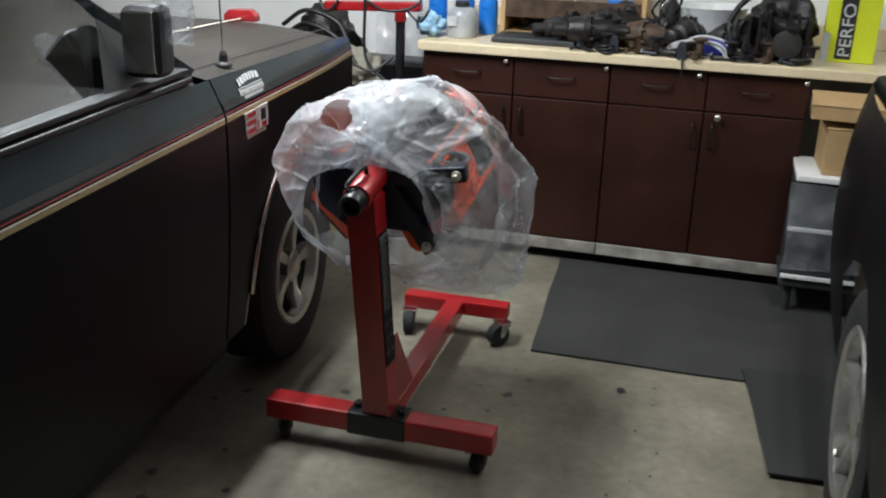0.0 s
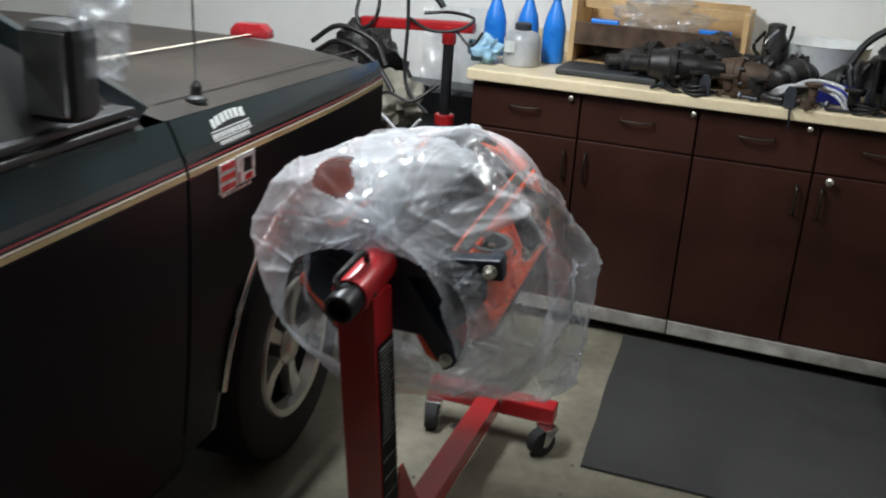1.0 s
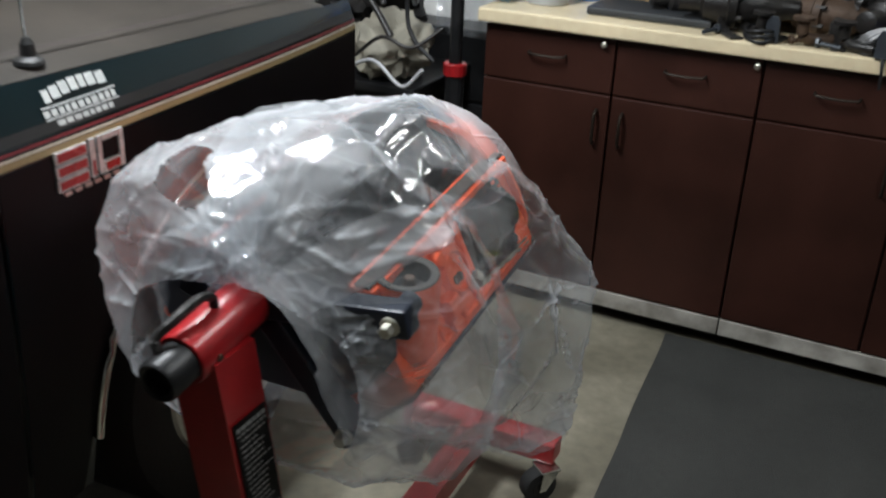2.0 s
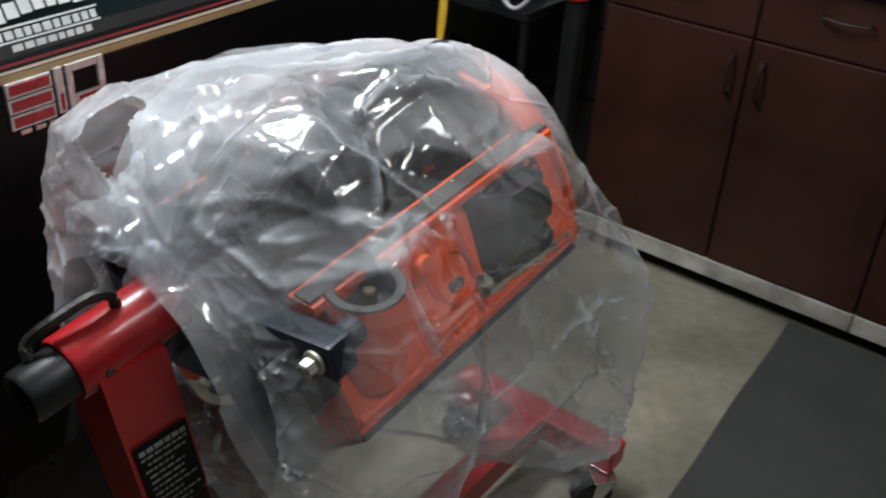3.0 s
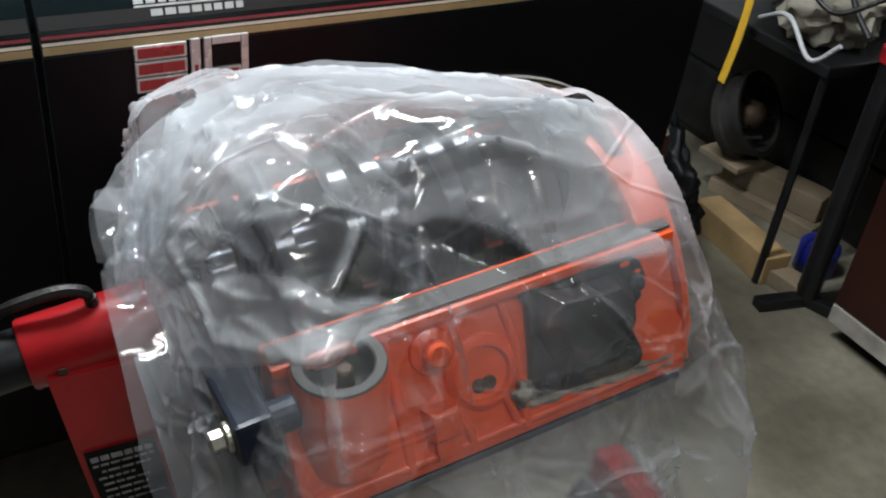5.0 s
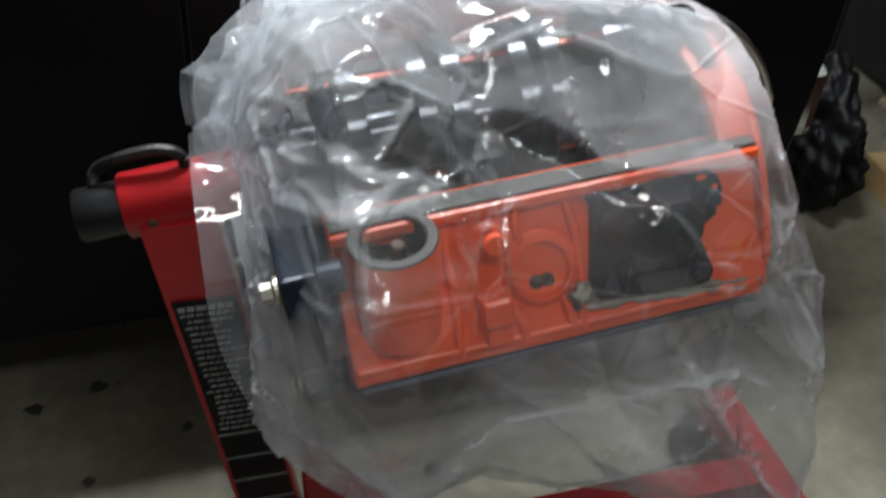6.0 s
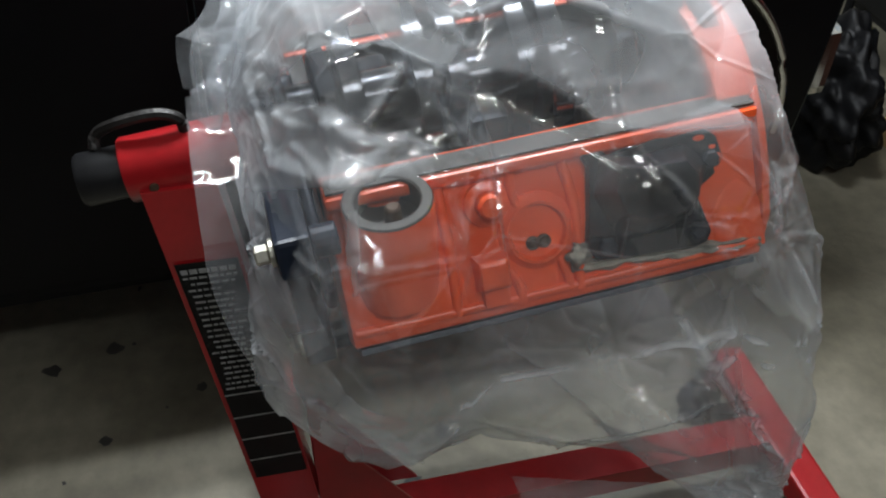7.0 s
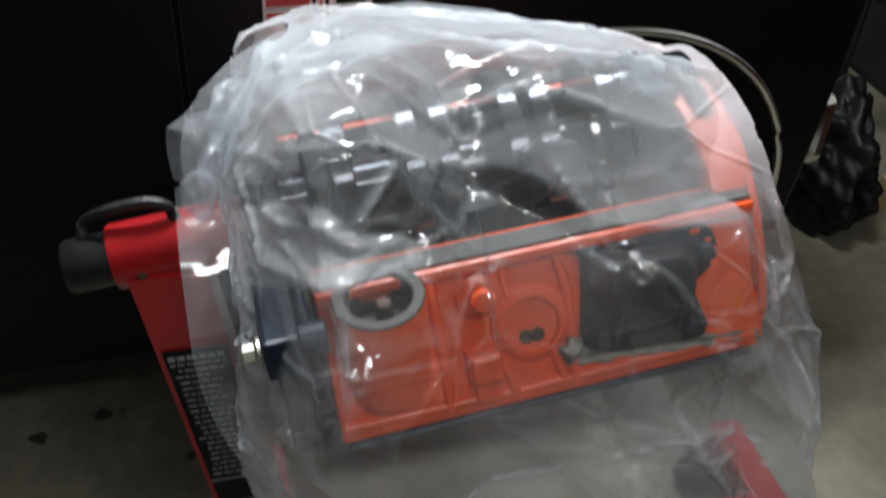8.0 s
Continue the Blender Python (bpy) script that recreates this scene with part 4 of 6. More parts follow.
def bag_mesh(ns, nt):
    """The creased bag as rows of points, and how many layers of film lie at each."""
    smooth = np.array([[bag_smooth(i / ns, 2 * math.pi * k / nt) for k in range(nt)] for i in range(ns + 1)]).reshape(-1, 3)
    mid = np.stack([np.full(len(smooth), 0.09), np.clip(smooth[:, 1], 2.05, 2.38), np.full(len(smooth), 0.70)], 1)
    d = smooth - mid
    num = (PLANES_N * PLANES_Q).sum(1)[None] - mid @ PLANES_N.T
    den = d @ PLANES_N.T
    k = np.where((den > 0.03) & (num > 0.02), num / np.maximum(den, 0.03), 9.0)
    face = k.argmin(1)
    k = np.clip(k.min(1), 0.80, 1.10)
    k = k.reshape(ns + 1, nt)
    for _ in range(24):                               # no step between neighbouring facets, only slopes
        k = np.minimum(k, np.minimum(np.roll(k, 1, 1), np.roll(k, -1, 1)) + 0.008)
        k[1:] = np.minimum(k[1:], k[:-1] + 0.010)
        k[:-1] = np.minimum(k[:-1], k[1:] + 0.010)
    k = k.reshape(-1)
    flat = mid + d * k[:, None]
    points, layers = [], []
    for co, f, ax in zip(flat, face, mid):
        co = Vector(co)
        base = co.copy()
        n = (Vector(PLANES_N[f]) + (co - Vector(ax)).normalized() * 0.3).normalized()
        w = Vector((co.x, co.y * 0.6, co.z))
        warp = Vector((noise.noise(w * 4), noise.noise(w * 4 + Vector((9, 0, 0))), noise.noise(w * 4 + Vector((0, 7, 0))))) * 0.05
        loose = max(0.0, min(1.0, 0.5 + 1.6 * noise.noise(co * 4.5 + Vector((2, 5, 1)))))          # some stretches are taut, some crumpled
        low = max(0.0, min(1.0, (0.50 - co.z) / 0.16))
        g = co - GATHER
        dist = g.length
        ray = Vector((g.x / max(dist, 0.04) * 0.20, math.log(max(dist, 0.04)) * 0.09, g.z / max(dist, 0.04) * 0.20))
        near = math.exp(-(dist / 0.26) ** 2)
        co = co + n * (0.07 * dish(w + warp, 0.15, 3) + (0.02 + 0.05 * loose + 0.10 * low + 0.10 * near) * dish(w + warp * 0.6, 0.062, 8) + 0.13 * (low + near * (0.4 + loose)) * dish(w, 0.03, 2)
                       + 0.005 * ridge(w + warp * 0.8, 0.14, 9, 0.05) + (0.0012 + 0.002 * near) * ridge(ray + warp * 0.3, 0.05, 5, 0.15))
        # pleats running out of the gathered neck
        ang = math.atan2(g.x, g.y + 0.25 * g.z)
        wave = abs(math.sin(9 * ang + 2.0 * noise.noise(co * 5))) ** 0.6
        co += n * 0.010 * max(0.0, noise.noise(co * 7 + Vector((3, 1, 8))) + 0.1) * wave * math.exp(-(dist / 0.16) ** 2) * min(1, dist / 0.03)
        co = co.lerp(GATHER + g * 0.15 + Vector((0, 0.0, -0.02)), 0.85 * math.exp(-(dist / 0.085) ** 2))
        points.append(co)
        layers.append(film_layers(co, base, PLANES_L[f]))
    return points, layers


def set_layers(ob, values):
    """Sets the haze weight at each point: layers of film, plus any painted glint."""
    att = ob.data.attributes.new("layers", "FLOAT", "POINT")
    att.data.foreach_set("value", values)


bag = thing("plastic_bag", pose(0, 2.2, 0.3), "large milky clear plastic bag draped over the engine", "plastic bag")
NS, NT = 250, 480
bag_points, bag_layers = bag_mesh(NS, NT)


def press_creases(points, ns, nt, lines):
    """Straight folds drawn into the film: each a sharp ridge between two points, fading out at its ends."""
    g = np.array([tuple(p) for p in points]).reshape(ns + 1, nt, 3)
    du = np.gradient(g, axis=0)
    dv = np.roll(g, -1, 1) - np.roll(g, 1, 1)
    n = np.cross(du, dv)
    n /= np.maximum(np.linalg.norm(n, axis=2, keepdims=True), 1e-9)
    middle = np.array((0.09, 2.2, 0.70))
    n *= np.sign(((g - middle) * n).sum(2, keepdims=True))
    lift, fold_glint = np.zeros(g.shape[:2]), np.zeros(g.shape[:2])
    for a, b, high, wide in lines:
        a, b = np.array(a), np.array(b)
        f = ((g - a) @ (b - a)) / ((b - a) @ (b - a))
        k = np.clip(f, 0, 1)
        d = g - (a + k[..., None] * (b - a))
        up = (d * n).sum(2)
        flat = np.linalg.norm(d - n * up[..., None], axis=2)
        fade = np.clip(4 * k * (1 - k) + 0.35, 0, 1)
        near = fade * (np.abs(up) < 0.07)
        lift += high * near * np.exp(-flat / wide)
        # extra haze along the folded film paints in its thin glint
        fold_glint += max(0.0, min(1.5, 220 * (high - 0.003))) * near * np.exp(-(flat / 0.005) ** 2)
    g = g + n * lift[..., None]
    # the film lies outside the front cover
    inv = np.array(ENGINE_INV)
    loc = g @ inv[:3, :3].T + inv[:3, 3]
    ang = np.arctan2(loc[..., 2] + 0.07, loc[..., 0])
    rim = sorted((math.atan2(z + 0.07, x), math.hypot(x, z + 0.07)) for x, z in cov)
    need = np.interp(ang, [a for a, _ in rim], [r for _, r in rim], period=2 * math.pi) + 0.007
    rad = np.hypot(loc[..., 0], loc[..., 2] + 0.07)
    push = np.where((loc[..., 1] > 0.40) & (loc[..., 1] < 0.483), np.maximum(0, need - rad), 0) / np.maximum(rad, 0.05)
    loc[..., 0] += loc[..., 0] * push
    loc[..., 2] += (loc[..., 2] + 0.07) * push
    fwd = np.array(ENGINE)
    g = loc @ fwd[:3, :3].T + fwd[:3, 3]
    return [Vector(p) for p in g.reshape(-1, 3)], fold_glint.reshape(-1)


CREASES = [
    ((0.335, 1.977, 0.945), (0.341, 2.034, 0.956), 0.012, 0.014), ((0.341, 2.034, 0.956), (0.346, 2.09, 0.949), 0.012, 0.014),
    ((0.346, 2.09, 0.949), (0.285, 2.195, 0.987), 0.011, 0.008), ((0.303, 1.992, 0.972), (0.227, 2.066, 1.033), 0.010, 0.007),
    ((0.325, 2.062, 0.967), (0.24, 2.146, 1.011), 0.010, 0.007), ((0.23, 2.139, 1.021), (0.311, 2.224, 0.967), 0.007, 0.006),
    ((0.311, 2.224, 0.967), (0.35, 2.31, 0.93), 0.007, 0.006), ((0.331, 2.241, 0.951), (0.385, 2.39, 0.83), 0.011, 0.007),
    ((0.376, 2.269, 0.808), (0.37, 2.47, 0.506), 0.012, 0.008), ((0.385, 2.36, 0.65), (0.36, 2.50, 0.70), 0.010, 0.007),
    ((0.369, 2.051, 0.691), (0.383, 2.204, 0.712), 0.010, 0.009), ((0.383, 2.204, 0.712), (0.36, 2.49, 0.71), 0.010, 0.009),
    ((0.33, 2.066, 0.594), (0.38, 2.33, 0.46), 0.010, 0.008), ((0.35, 2.15, 0.52), (0.36, 2.42, 0.60), 0.008, 0.007),
    ((0.14, 1.91, 0.93), (0.00, 2.12, 1.02), 0.012, 0.009), ((0.14, 1.91, 0.94), (0.06, 2.24, 1.02), 0.010, 0.008),
    ((0.16, 1.91, 0.94), (0.15, 2.22, 1.02), 0.010, 0.007), ((0.14, 2.05, 1.03), (0.20, 2.36, 0.99), 0.010, 0.008),
    ((0.02, 2.06, 1.02), (0.12, 2.40, 0.98), 0.009, 0.008), ((-0.08, 2.05, 1.0), (0.02, 2.40, 0.96), 0.009, 0.008),
    ((0.19, 1.89, 0.85), (0.28, 1.98, 0.62), 0.012, 0.009), ((0.21, 1.90, 0.86), (0.36, 2.06, 0.66), 0.010, 0.007),
    ((0.17, 1.89, 0.83), (0.22, 1.93, 0.60), 0.012, 0.009), ((0.05, 1.90, 0.88), (-0.10, 1.97, 0.72), 0.012, 0.010),
    ((0.04, 1.91, 0.92), (-0.16, 2.00, 0.86), 0.012, 0.010), ((0.25, 2.38, 0.98), (0.37, 2.46, 0.74), 0.010, 0.008)]
# many short straight folds all over, denser on the loose hanging part
random.seed(77)
for k in range(44):
    i, q = random.randrange(20, NS - 6), random.randrange(NT)
    if k % 2:
        i, q = random.randrange(90, NS - 4), random.randrange(int(NT * 0.62), NT)
    a = bag_points[i * NT + q]
    b = bag_points[min(NS, max(0, i + random.randint(-34, 34))) * NT + (q + random.randint(-40, 40)) % NT]
    CREASES.append((tuple(a), tuple(b), random.uniform(0.003, 0.007), random.uniform(0.004, 0.007)))
for k in range(40):                                      # crumples round the neck
    at = GATHER + Vector((random.gauss(0, 1), abs(random.gauss(0, 0.6)), random.gauss(0, 1))) * 0.085
    out = (at - GATHER).normalized() * random.uniform(0.02, 0.07) + Vector((random.uniform(-1, 1), random.uniform(-1, 1), random.uniform(-1, 1))) * 0.025
    CREASES.append((tuple(at), tuple(at + out), random.uniform(0.003, 0.008), random.uniform(0.004, 0.007)))
bag_points, fold_glint = press_creases(bag_points, NS, NT, CREASES)
bm = B()
rings(bm, [bag_points[i * NT:(i + 1) * NT] for i in range(NS + 1)], False, True)
gone = [f for f in bm.faces if (f.calc_center_median() - BAG_HOLE).length < 0.05 + 0.02 * noise.noise(f.calc_center_median() * 20)]
bmesh.ops.delete(bm, geom=gone, context="FACES_ONLY")
sheet_ob = wpart("bag_sheet", bm, BAG, bag, smooth=75)
# film layers plus the bright lines painted along the folds
set_layers(sheet_ob, [max(0.12, v) + d for v, d in zip(bag_layers, fold_glint)])


def fold_strip(points, wide, seed, count):
    """A double fold of film along a line, standing off the sheet."""
    line = spline(points, 14)
    bm = B()
    loops = []
    for i, p in enumerate(line):
        d, a, b = axes(line[min(i + 1, len(line) - 1)] - line[max(i - 1, 0)])
        f = i / (len(line) - 1)
        w = wide * (0.35 + 0.65 * math.sin(math.pi * min(1, f * 0.8 + 0.1))) * min(1.0, (1.02 - f) * 3.0)
        row = []
        for k in range(11):
            e = k / 10 - 0.5
            bulge = 0.004 * (1 - 4 * e * e) + 0.005 * noise.noise((f * 7, e * 2, seed)) + 0.003 * ridge(p + a * e * w, 0.06, seed, 0.06)
            row.append(p + a * e * w + b * bulge)
        loops.append(row)
    rings(bm, loops, False, False, False)
    ob = wpart("bag_fold", bm, BAG, bag, smooth=60)
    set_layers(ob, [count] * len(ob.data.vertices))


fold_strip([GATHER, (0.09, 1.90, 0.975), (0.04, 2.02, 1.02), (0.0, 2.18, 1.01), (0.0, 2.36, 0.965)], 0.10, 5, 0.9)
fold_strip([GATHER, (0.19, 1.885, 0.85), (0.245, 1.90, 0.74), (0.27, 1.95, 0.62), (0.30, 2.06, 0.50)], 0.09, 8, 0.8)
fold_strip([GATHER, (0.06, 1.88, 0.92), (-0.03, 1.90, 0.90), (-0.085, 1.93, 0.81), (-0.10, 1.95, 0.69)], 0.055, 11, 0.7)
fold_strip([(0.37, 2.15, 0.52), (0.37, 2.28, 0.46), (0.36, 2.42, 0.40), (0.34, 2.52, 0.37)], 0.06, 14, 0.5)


def tail_point(s, t):
    """The open end of the bag past the neck: s from the neck outward, t across the sheet."""
    a, b = Vector((0.02, 1.94, 0.95)), Vector((0.03, 1.895, 0.72))
    mid = Vector((-0.03, 1.92, 0.84))
    far = a * (1 - t) ** 2 + mid * 2 * t * (1 - t) + b * t * t
    p = GATHER.lerp(far, s)
    p.z += 0.06 * math.sin(math.pi * s) * (1 - 0.5 * t)
    p += Vector((0.3, -1, 0.5)).normalized() * (0.018 * s * math.sin(17 * t + 3 * noise.noise((s * 3, t * 4, 2))) + 0.01 * noise.noise((s * 6, t * 9, 4)))
    return p


bm = B()
rings(bm, [[tail_point(i / 36, k / 90) for k in range(91)] for i in range(37)], False, False, False)
wpart("bag_tail", bm, BAG_NECK, bag, "bunched open end of the bag", 80)
bm = B()
lump(bm, GATHER + Vector((0, -0.002, -0.012)), (0.022, 0.016, 0.026), 5, 0.5)
wpart("bag_neck", bm, BAG_NECK, bag, "gathered twisted neck", 80)

# ---------------------------------------------------------------- pickup truck
TRUCK_TURN = pose(-0.323, 2.08, 0, 0, 0, 3.7) @ pose(0.43, -2.155, 0)   # the truck stands a little askew
truck = thing("pickup_truck", TRUCK_TURN @ pose(-1.25, 0.8, 0), "dark green and black pickup truck with gold and red side stripes", "pickup truck")



def tpart(name, bm, mat, parent, label="", smooth=0.0):
    """A part of the truck, given in the truck's own upright axes."""
    bm.transform(TRUCK_TURN)
    return wpart(name, bm, mat, parent, label, smooth)


def side_x(y, z):
    """How far out the flank stands at a height."""
    x = -0.43
    if y > 2.5:
        x -= 0.03 * ((y - 2.5) / 0.6) ** 2
    if z > 0.94:
        x -= 0.95 * (z - 0.94) ** 1.4
    if z < 0.9:
        x -= 0.10 * (0.9 - z) ** 2
    return x


def shoulder_z(y):
    return 1.045 - 0.03 * max(0, y - 1.9) - 0.02 * max(0, (y - 2.7)) if y > 1.9 else 1.045 + 0.02 * (1.9 - y)


def stripe_z(y):
    return 0.945


ARCH = (2.555, 0.36, 0.47, 0.46)


def arch_z(y, grow=0.0):
    cy, cz, a, b = ARCH
    k = abs(y - cy) / (a + grow)
    return None if k >= 1 else cz + (b + grow) * (1 - k ** 2.1) ** (1 / 2.1)


def flank(name, ya, yb, top, mat, parent, arch=False, zlow=0.27, step=0.02):
    bm = B()
    ys = [ya + (yb - ya) * i / max(2, round((yb - ya) / step)) for i in range(max(2, round((yb - ya) / step)) + 1)]
    loops = []
    for y in ys:
        lo = zlow
        if arch:
            az = arch_z(y)
            lo = az if az and az > zlow else zlow
        hi = top(y)
        loops.append([Vector((side_x(y, lo + (hi - lo) * k / 22), y, lo + (hi - lo) * k / 22)) for k in range(23)])
    rings(bm, loops, False, False, False)
    bmesh.ops.recalc_face_normals(bm, faces=bm.faces)
    ob = tpart(name, bm, mat, parent, smooth=60)
    return ob


fender = flank("front_fender", 1.938, 3.08, shoulder_z, PAINT, truck, True, 0.30)
door = flank("door", 0.72, 1.93, shoulder_z, PAINT, truck, False, 0.30)
flank("rear_cab_panel", 0.40, 0.712, shoulder_z, PAINT, truck, False, 0.30)
flank("bed_side", -1.55, 0.37, lambda y: 1.06, PAINT, truck, False, 0.34, 0.1)
# door gap backing and sill
bm = B()
bx(bm, (-0.62, 0.3, 0.26), (-0.47, 1.96, 0.34), 0.02)
tpart("sill", bm, PAINT_LOW, truck)
bm = B()
bx(bm, (-1.9, -1.5, 0.36), (-0.50, 2.0, 0.94), 0.02)
tpart("inner_body", bm, TRIM_BLACK, truck)
bm = B()
rings(bm, [[Vector((-0.50, y, z)), Vector((-0.78, y, z))] for y, z in [(ARCH[0] + 0.49 * math.cos(t), ARCH[1] + 0.49 * math.sin(t)) for t in [math.pi * k / 24 for k in range(25)]]], False, False, False)
tpart("wheel_well", bm, TRIM_BLACK, truck, "dark wheel well liner")
bm = B()
bx(bm, (-1.9, 2.0, 0.5), (-0.80, 3.03, 0.95), 0.02)
tpart("engine_bay", bm, TRIM_BLACK, truck)
# hood: a broad dusty sheet, slightly crowned
bm = B()
loops = []
for i in range(31):
    y = 1.93 + (3.10 - 1.93) * i / 30
    zs = shoulder_z(y)
    xs = side_x(y, zs)
    row = []
    for k in range(31):
        f = k / 30
        x = xs - 0.004 - f * (1.64 + 2 * (xs + 0.44))
        crown = 0.045 * (1 - (2 * f - 1) ** 4) - (0.05 * max(0, (y - 2.9) / 0.2) ** 2)
        row.append(Vector((x, y, zs + crown)))
    loops.append(row)
rings(bm, loops, False, False, False)
hood = tpart("hood", bm, HOOD_DUST, truck, "dusty brownish hood", 60)
bm = B()
rings(bm, [[Vector((side_x(y, shoulder_z(y)) - 0.07 - 0.004, y, shoulder_z(y) + 0.0235)), Vector((side_x(y, shoulder_z(y)) - 0.07 + 0.002, y, shoulder_z(y) + 0.0225))] for y in [2.0 + 1.07 * k / 20 for k in range(21)]], False, False, False)
tpart("hood_gap", bm, CAB_DARK, hood)
for off, mt, w in ((0.36, STRIPE_WHITE, 0.012),):
    bm = B()
    rings(bm, [[Vector((side_x(y, shoulder_z(y)) - off - e, y, shoulder_z(y) + 0.048)) for e in (0, w)] for y in [1.97 + 1.05 * k / 20 for k in range(21)]], False, False, False)
    tpart("hood_stripe", bm, mt, hood, "cream pinstripe")
# front end
bm = B()
bx(bm, (-2.0, 3.03, 0.45), (-0.50, 3.09, 0.95), 0.03)
tpart("grille_panel", bm, TRIM_BLACK, truck)
bm = B()
bx(bm, (-2.06, 3.09, 0.42), (-0.52, 3.17, 0.58), 0.03, seg=3)
tpart("front_bumper", bm, CHROME, truck, "chrome bumper")
bm = B()
bx(bm, (-0.66, 3.08, 0.66), (-0.535, 3.10, 0.84), 0.015)
tpart("headlight", bm, GLASS, truck, "clear headlight")


def band(name, parent, ya, yb, dz0, dz1, mat, out=0.0022, base=stripe_z, label=""):
    bm = B()
    n = max(2, round((yb - ya) / 0.03))
    loops = []
    for i in range(n + 1):
        y = ya + (yb - ya) * i / n
        za, zb = base(y) + dz0, base(y) + dz1
        loops.append([Vector((side_x(y, za) + out, y, za)), Vector((side_x(y, zb) + out, y, zb))])
    rings(bm, loops, False, False, False)
    bmesh.ops.recalc_face_normals(bm, faces=bm.faces)
    return tpart(name, bm, mat, parent, label)


for ya, yb, own in ((1.94, 3.075, fender), (0.73, 1.928, door)):
    band("gold_stripe", own, ya, yb, -0.009, 0.001, GOLD)
    band("cream_stripe", own, ya, yb, 0.002, 0.006, STRIPE_WHITE)
    band("red_stripe", own, ya, yb, 0.010, 0.014, STRIPE_RED)
    band("dark_stripe", own, ya, yb, 0.020, 0.036, TRIM_BLACK, 0.0018)
    bm = B()
    n = 30
    loops = []
    for i in range(n + 1):
        y = ya + (yb - ya) * i / n
        lo, hi = 0.30, stripe_z(y) - 0.014
        az = arch_z(y) if own is fender else None
        lo = max(lo, az) if az else lo
        loops.append([Vector((side_x(y, lo + (hi - lo) * k / 10) + 0.0012, y, lo + (hi - lo) * k / 10)) for k in range(11)])
    rings(bm, loops, False, False, False)
    bmesh.ops.recalc_face_normals(bm, faces=bm.faces)
    tpart("lower_paint", bm, PAINT_LOW, own, "black lower flank", 60)
# bright lip round the wheel opening
bm = B()
cy, cz, aw, ah = ARCH
pts = []
for k in range(61):
    t = math.pi * (0.02 + 0.96 * k / 60)
    c, q = math.cos(t), math.sin(t)
    y, z = cy + (aw - 0.004) * math.copysign(abs(c) ** 0.95, c), cz + (ah - 0.004) * abs(q) ** 0.95
    pts.append(Vector((side_x(y, z) + 0.005, y, z)))
hose(bm, pts, 0.0085, 8, 1)
tpart("wheel_arch_trim", bm, CHROME, fender, "thin bright metal wheel arch trim", 60)
# maker's badge as plain raised shapes: a red block figure, a white bar and a white ring, and a small bar below
BY, BZ = 2.05, 0.862


def joined(name, boxes, mat, parent, label="", x_base=-0.43, thick=0.006, bevel=0.0015):
    bm = B()
    for ya, yb, za, zb in boxes:
        bx(bm, (x_base, BY + ya, BZ + za), (x_base + thick, BY + yb, BZ + zb), bevel)
    return tpart(name, bm, mat, parent, label)


for ya, yb, za, zb, inlay in ((-0.003, 0.065, 0.054, 0.074, (0.071, 0.0575)), (-0.003, 0.065, 0.032, 0.052, (0.049, 0.0355)), (-0.003, 0.065, 0.010, 0.030, (0.027, 0.0135)),
                              (0.070, 0.083, 0.012, 0.076, (0.040, 0.016)), (0.088, 0.098, 0.012, 0.076, None), (0.139, 0.149, 0.012, 0.076, None),
                              (0.0985, 0.1385, 0.065, 0.076, None), (0.0985, 0.1385, 0.012, 0.032, (0.029, 0.015))):
    badge = joined("badge_piece", [(ya, yb, za, zb)], SILVER, truck, "raised chrome badge piece")
    if inlay:
        joined("inlay", [(ya + 0.004, yb - 0.004, inlay[1], inlay[0])], RED_PLASTIC, badge, "red enamel inlay", thick=0.0072, bevel=0.0005)
for k in range(6):
    joined("badge_script", [(0.01 + 0.022 * k, 0.026 + 0.022 * k, 0.0, 0.007)], ALLOY, truck, thick=0.004)
# dealer sticker as plain bars
random.seed(21)
SY = 2.055
for row, (z, h, ya, yb) in enumerate(((1.002, 0.018, 0.012, 0.150), (0.985, 0.010, 0.0, 0.158), (0.970, 0.008, 0.02, 0.142))):
    y = ya
    while y < yb - 0.004:
        w = random.uniform(0.012, 0.02) * (1.0 if row == 0 else 0.75)
        arc = 0.009 * (1 - ((y - 0.08) / 0.08) ** 2) if row == 0 else 0
        bm = B()
        za, zb = z + arc, z + arc + h
        loops = [[Vector((side_x(SY + yy, zz) + 0.0022, SY + yy, zz)) for zz in (za, zb)] for yy in (y, min(y + w, yb))]
        rings(bm, loops, False, False, False)
        tpart("sticker_bar", bm, DECAL_WHITE, fender)
        y += w + 0.0035
for z in (0.9975, 0.981):
    bm = B()
    rings(bm, [[Vector((side_x(SY + yy, zz) + 0.0022, SY + yy, zz)) for zz in (z, z + 0.0025)] for yy in (0.0, 0.16)], False, False, False)
    tpart("sticker_line", bm, DECAL_WHITE, fender)
# antenna
bm = B()
lathe(bm, [(0.024, 0.0), (0.022, 0.006), (0.012, 0.012), (0.011, 0.03), (0.006, 0.04)], pose(-0.508, 2.105, shoulder_z(2.14) + 0.012), 16)
ant = tpart("antenna_base", bm, TRIM_BLACK, truck)
bm = B()
rod(bm, (-0.508, 2.105, 1.06), (-0.515, 2.09, 1.92), 0.0028, 0.0016, 8)
tpart("antenna_mast", bm, STEEL, ant, "thin whip antenna")


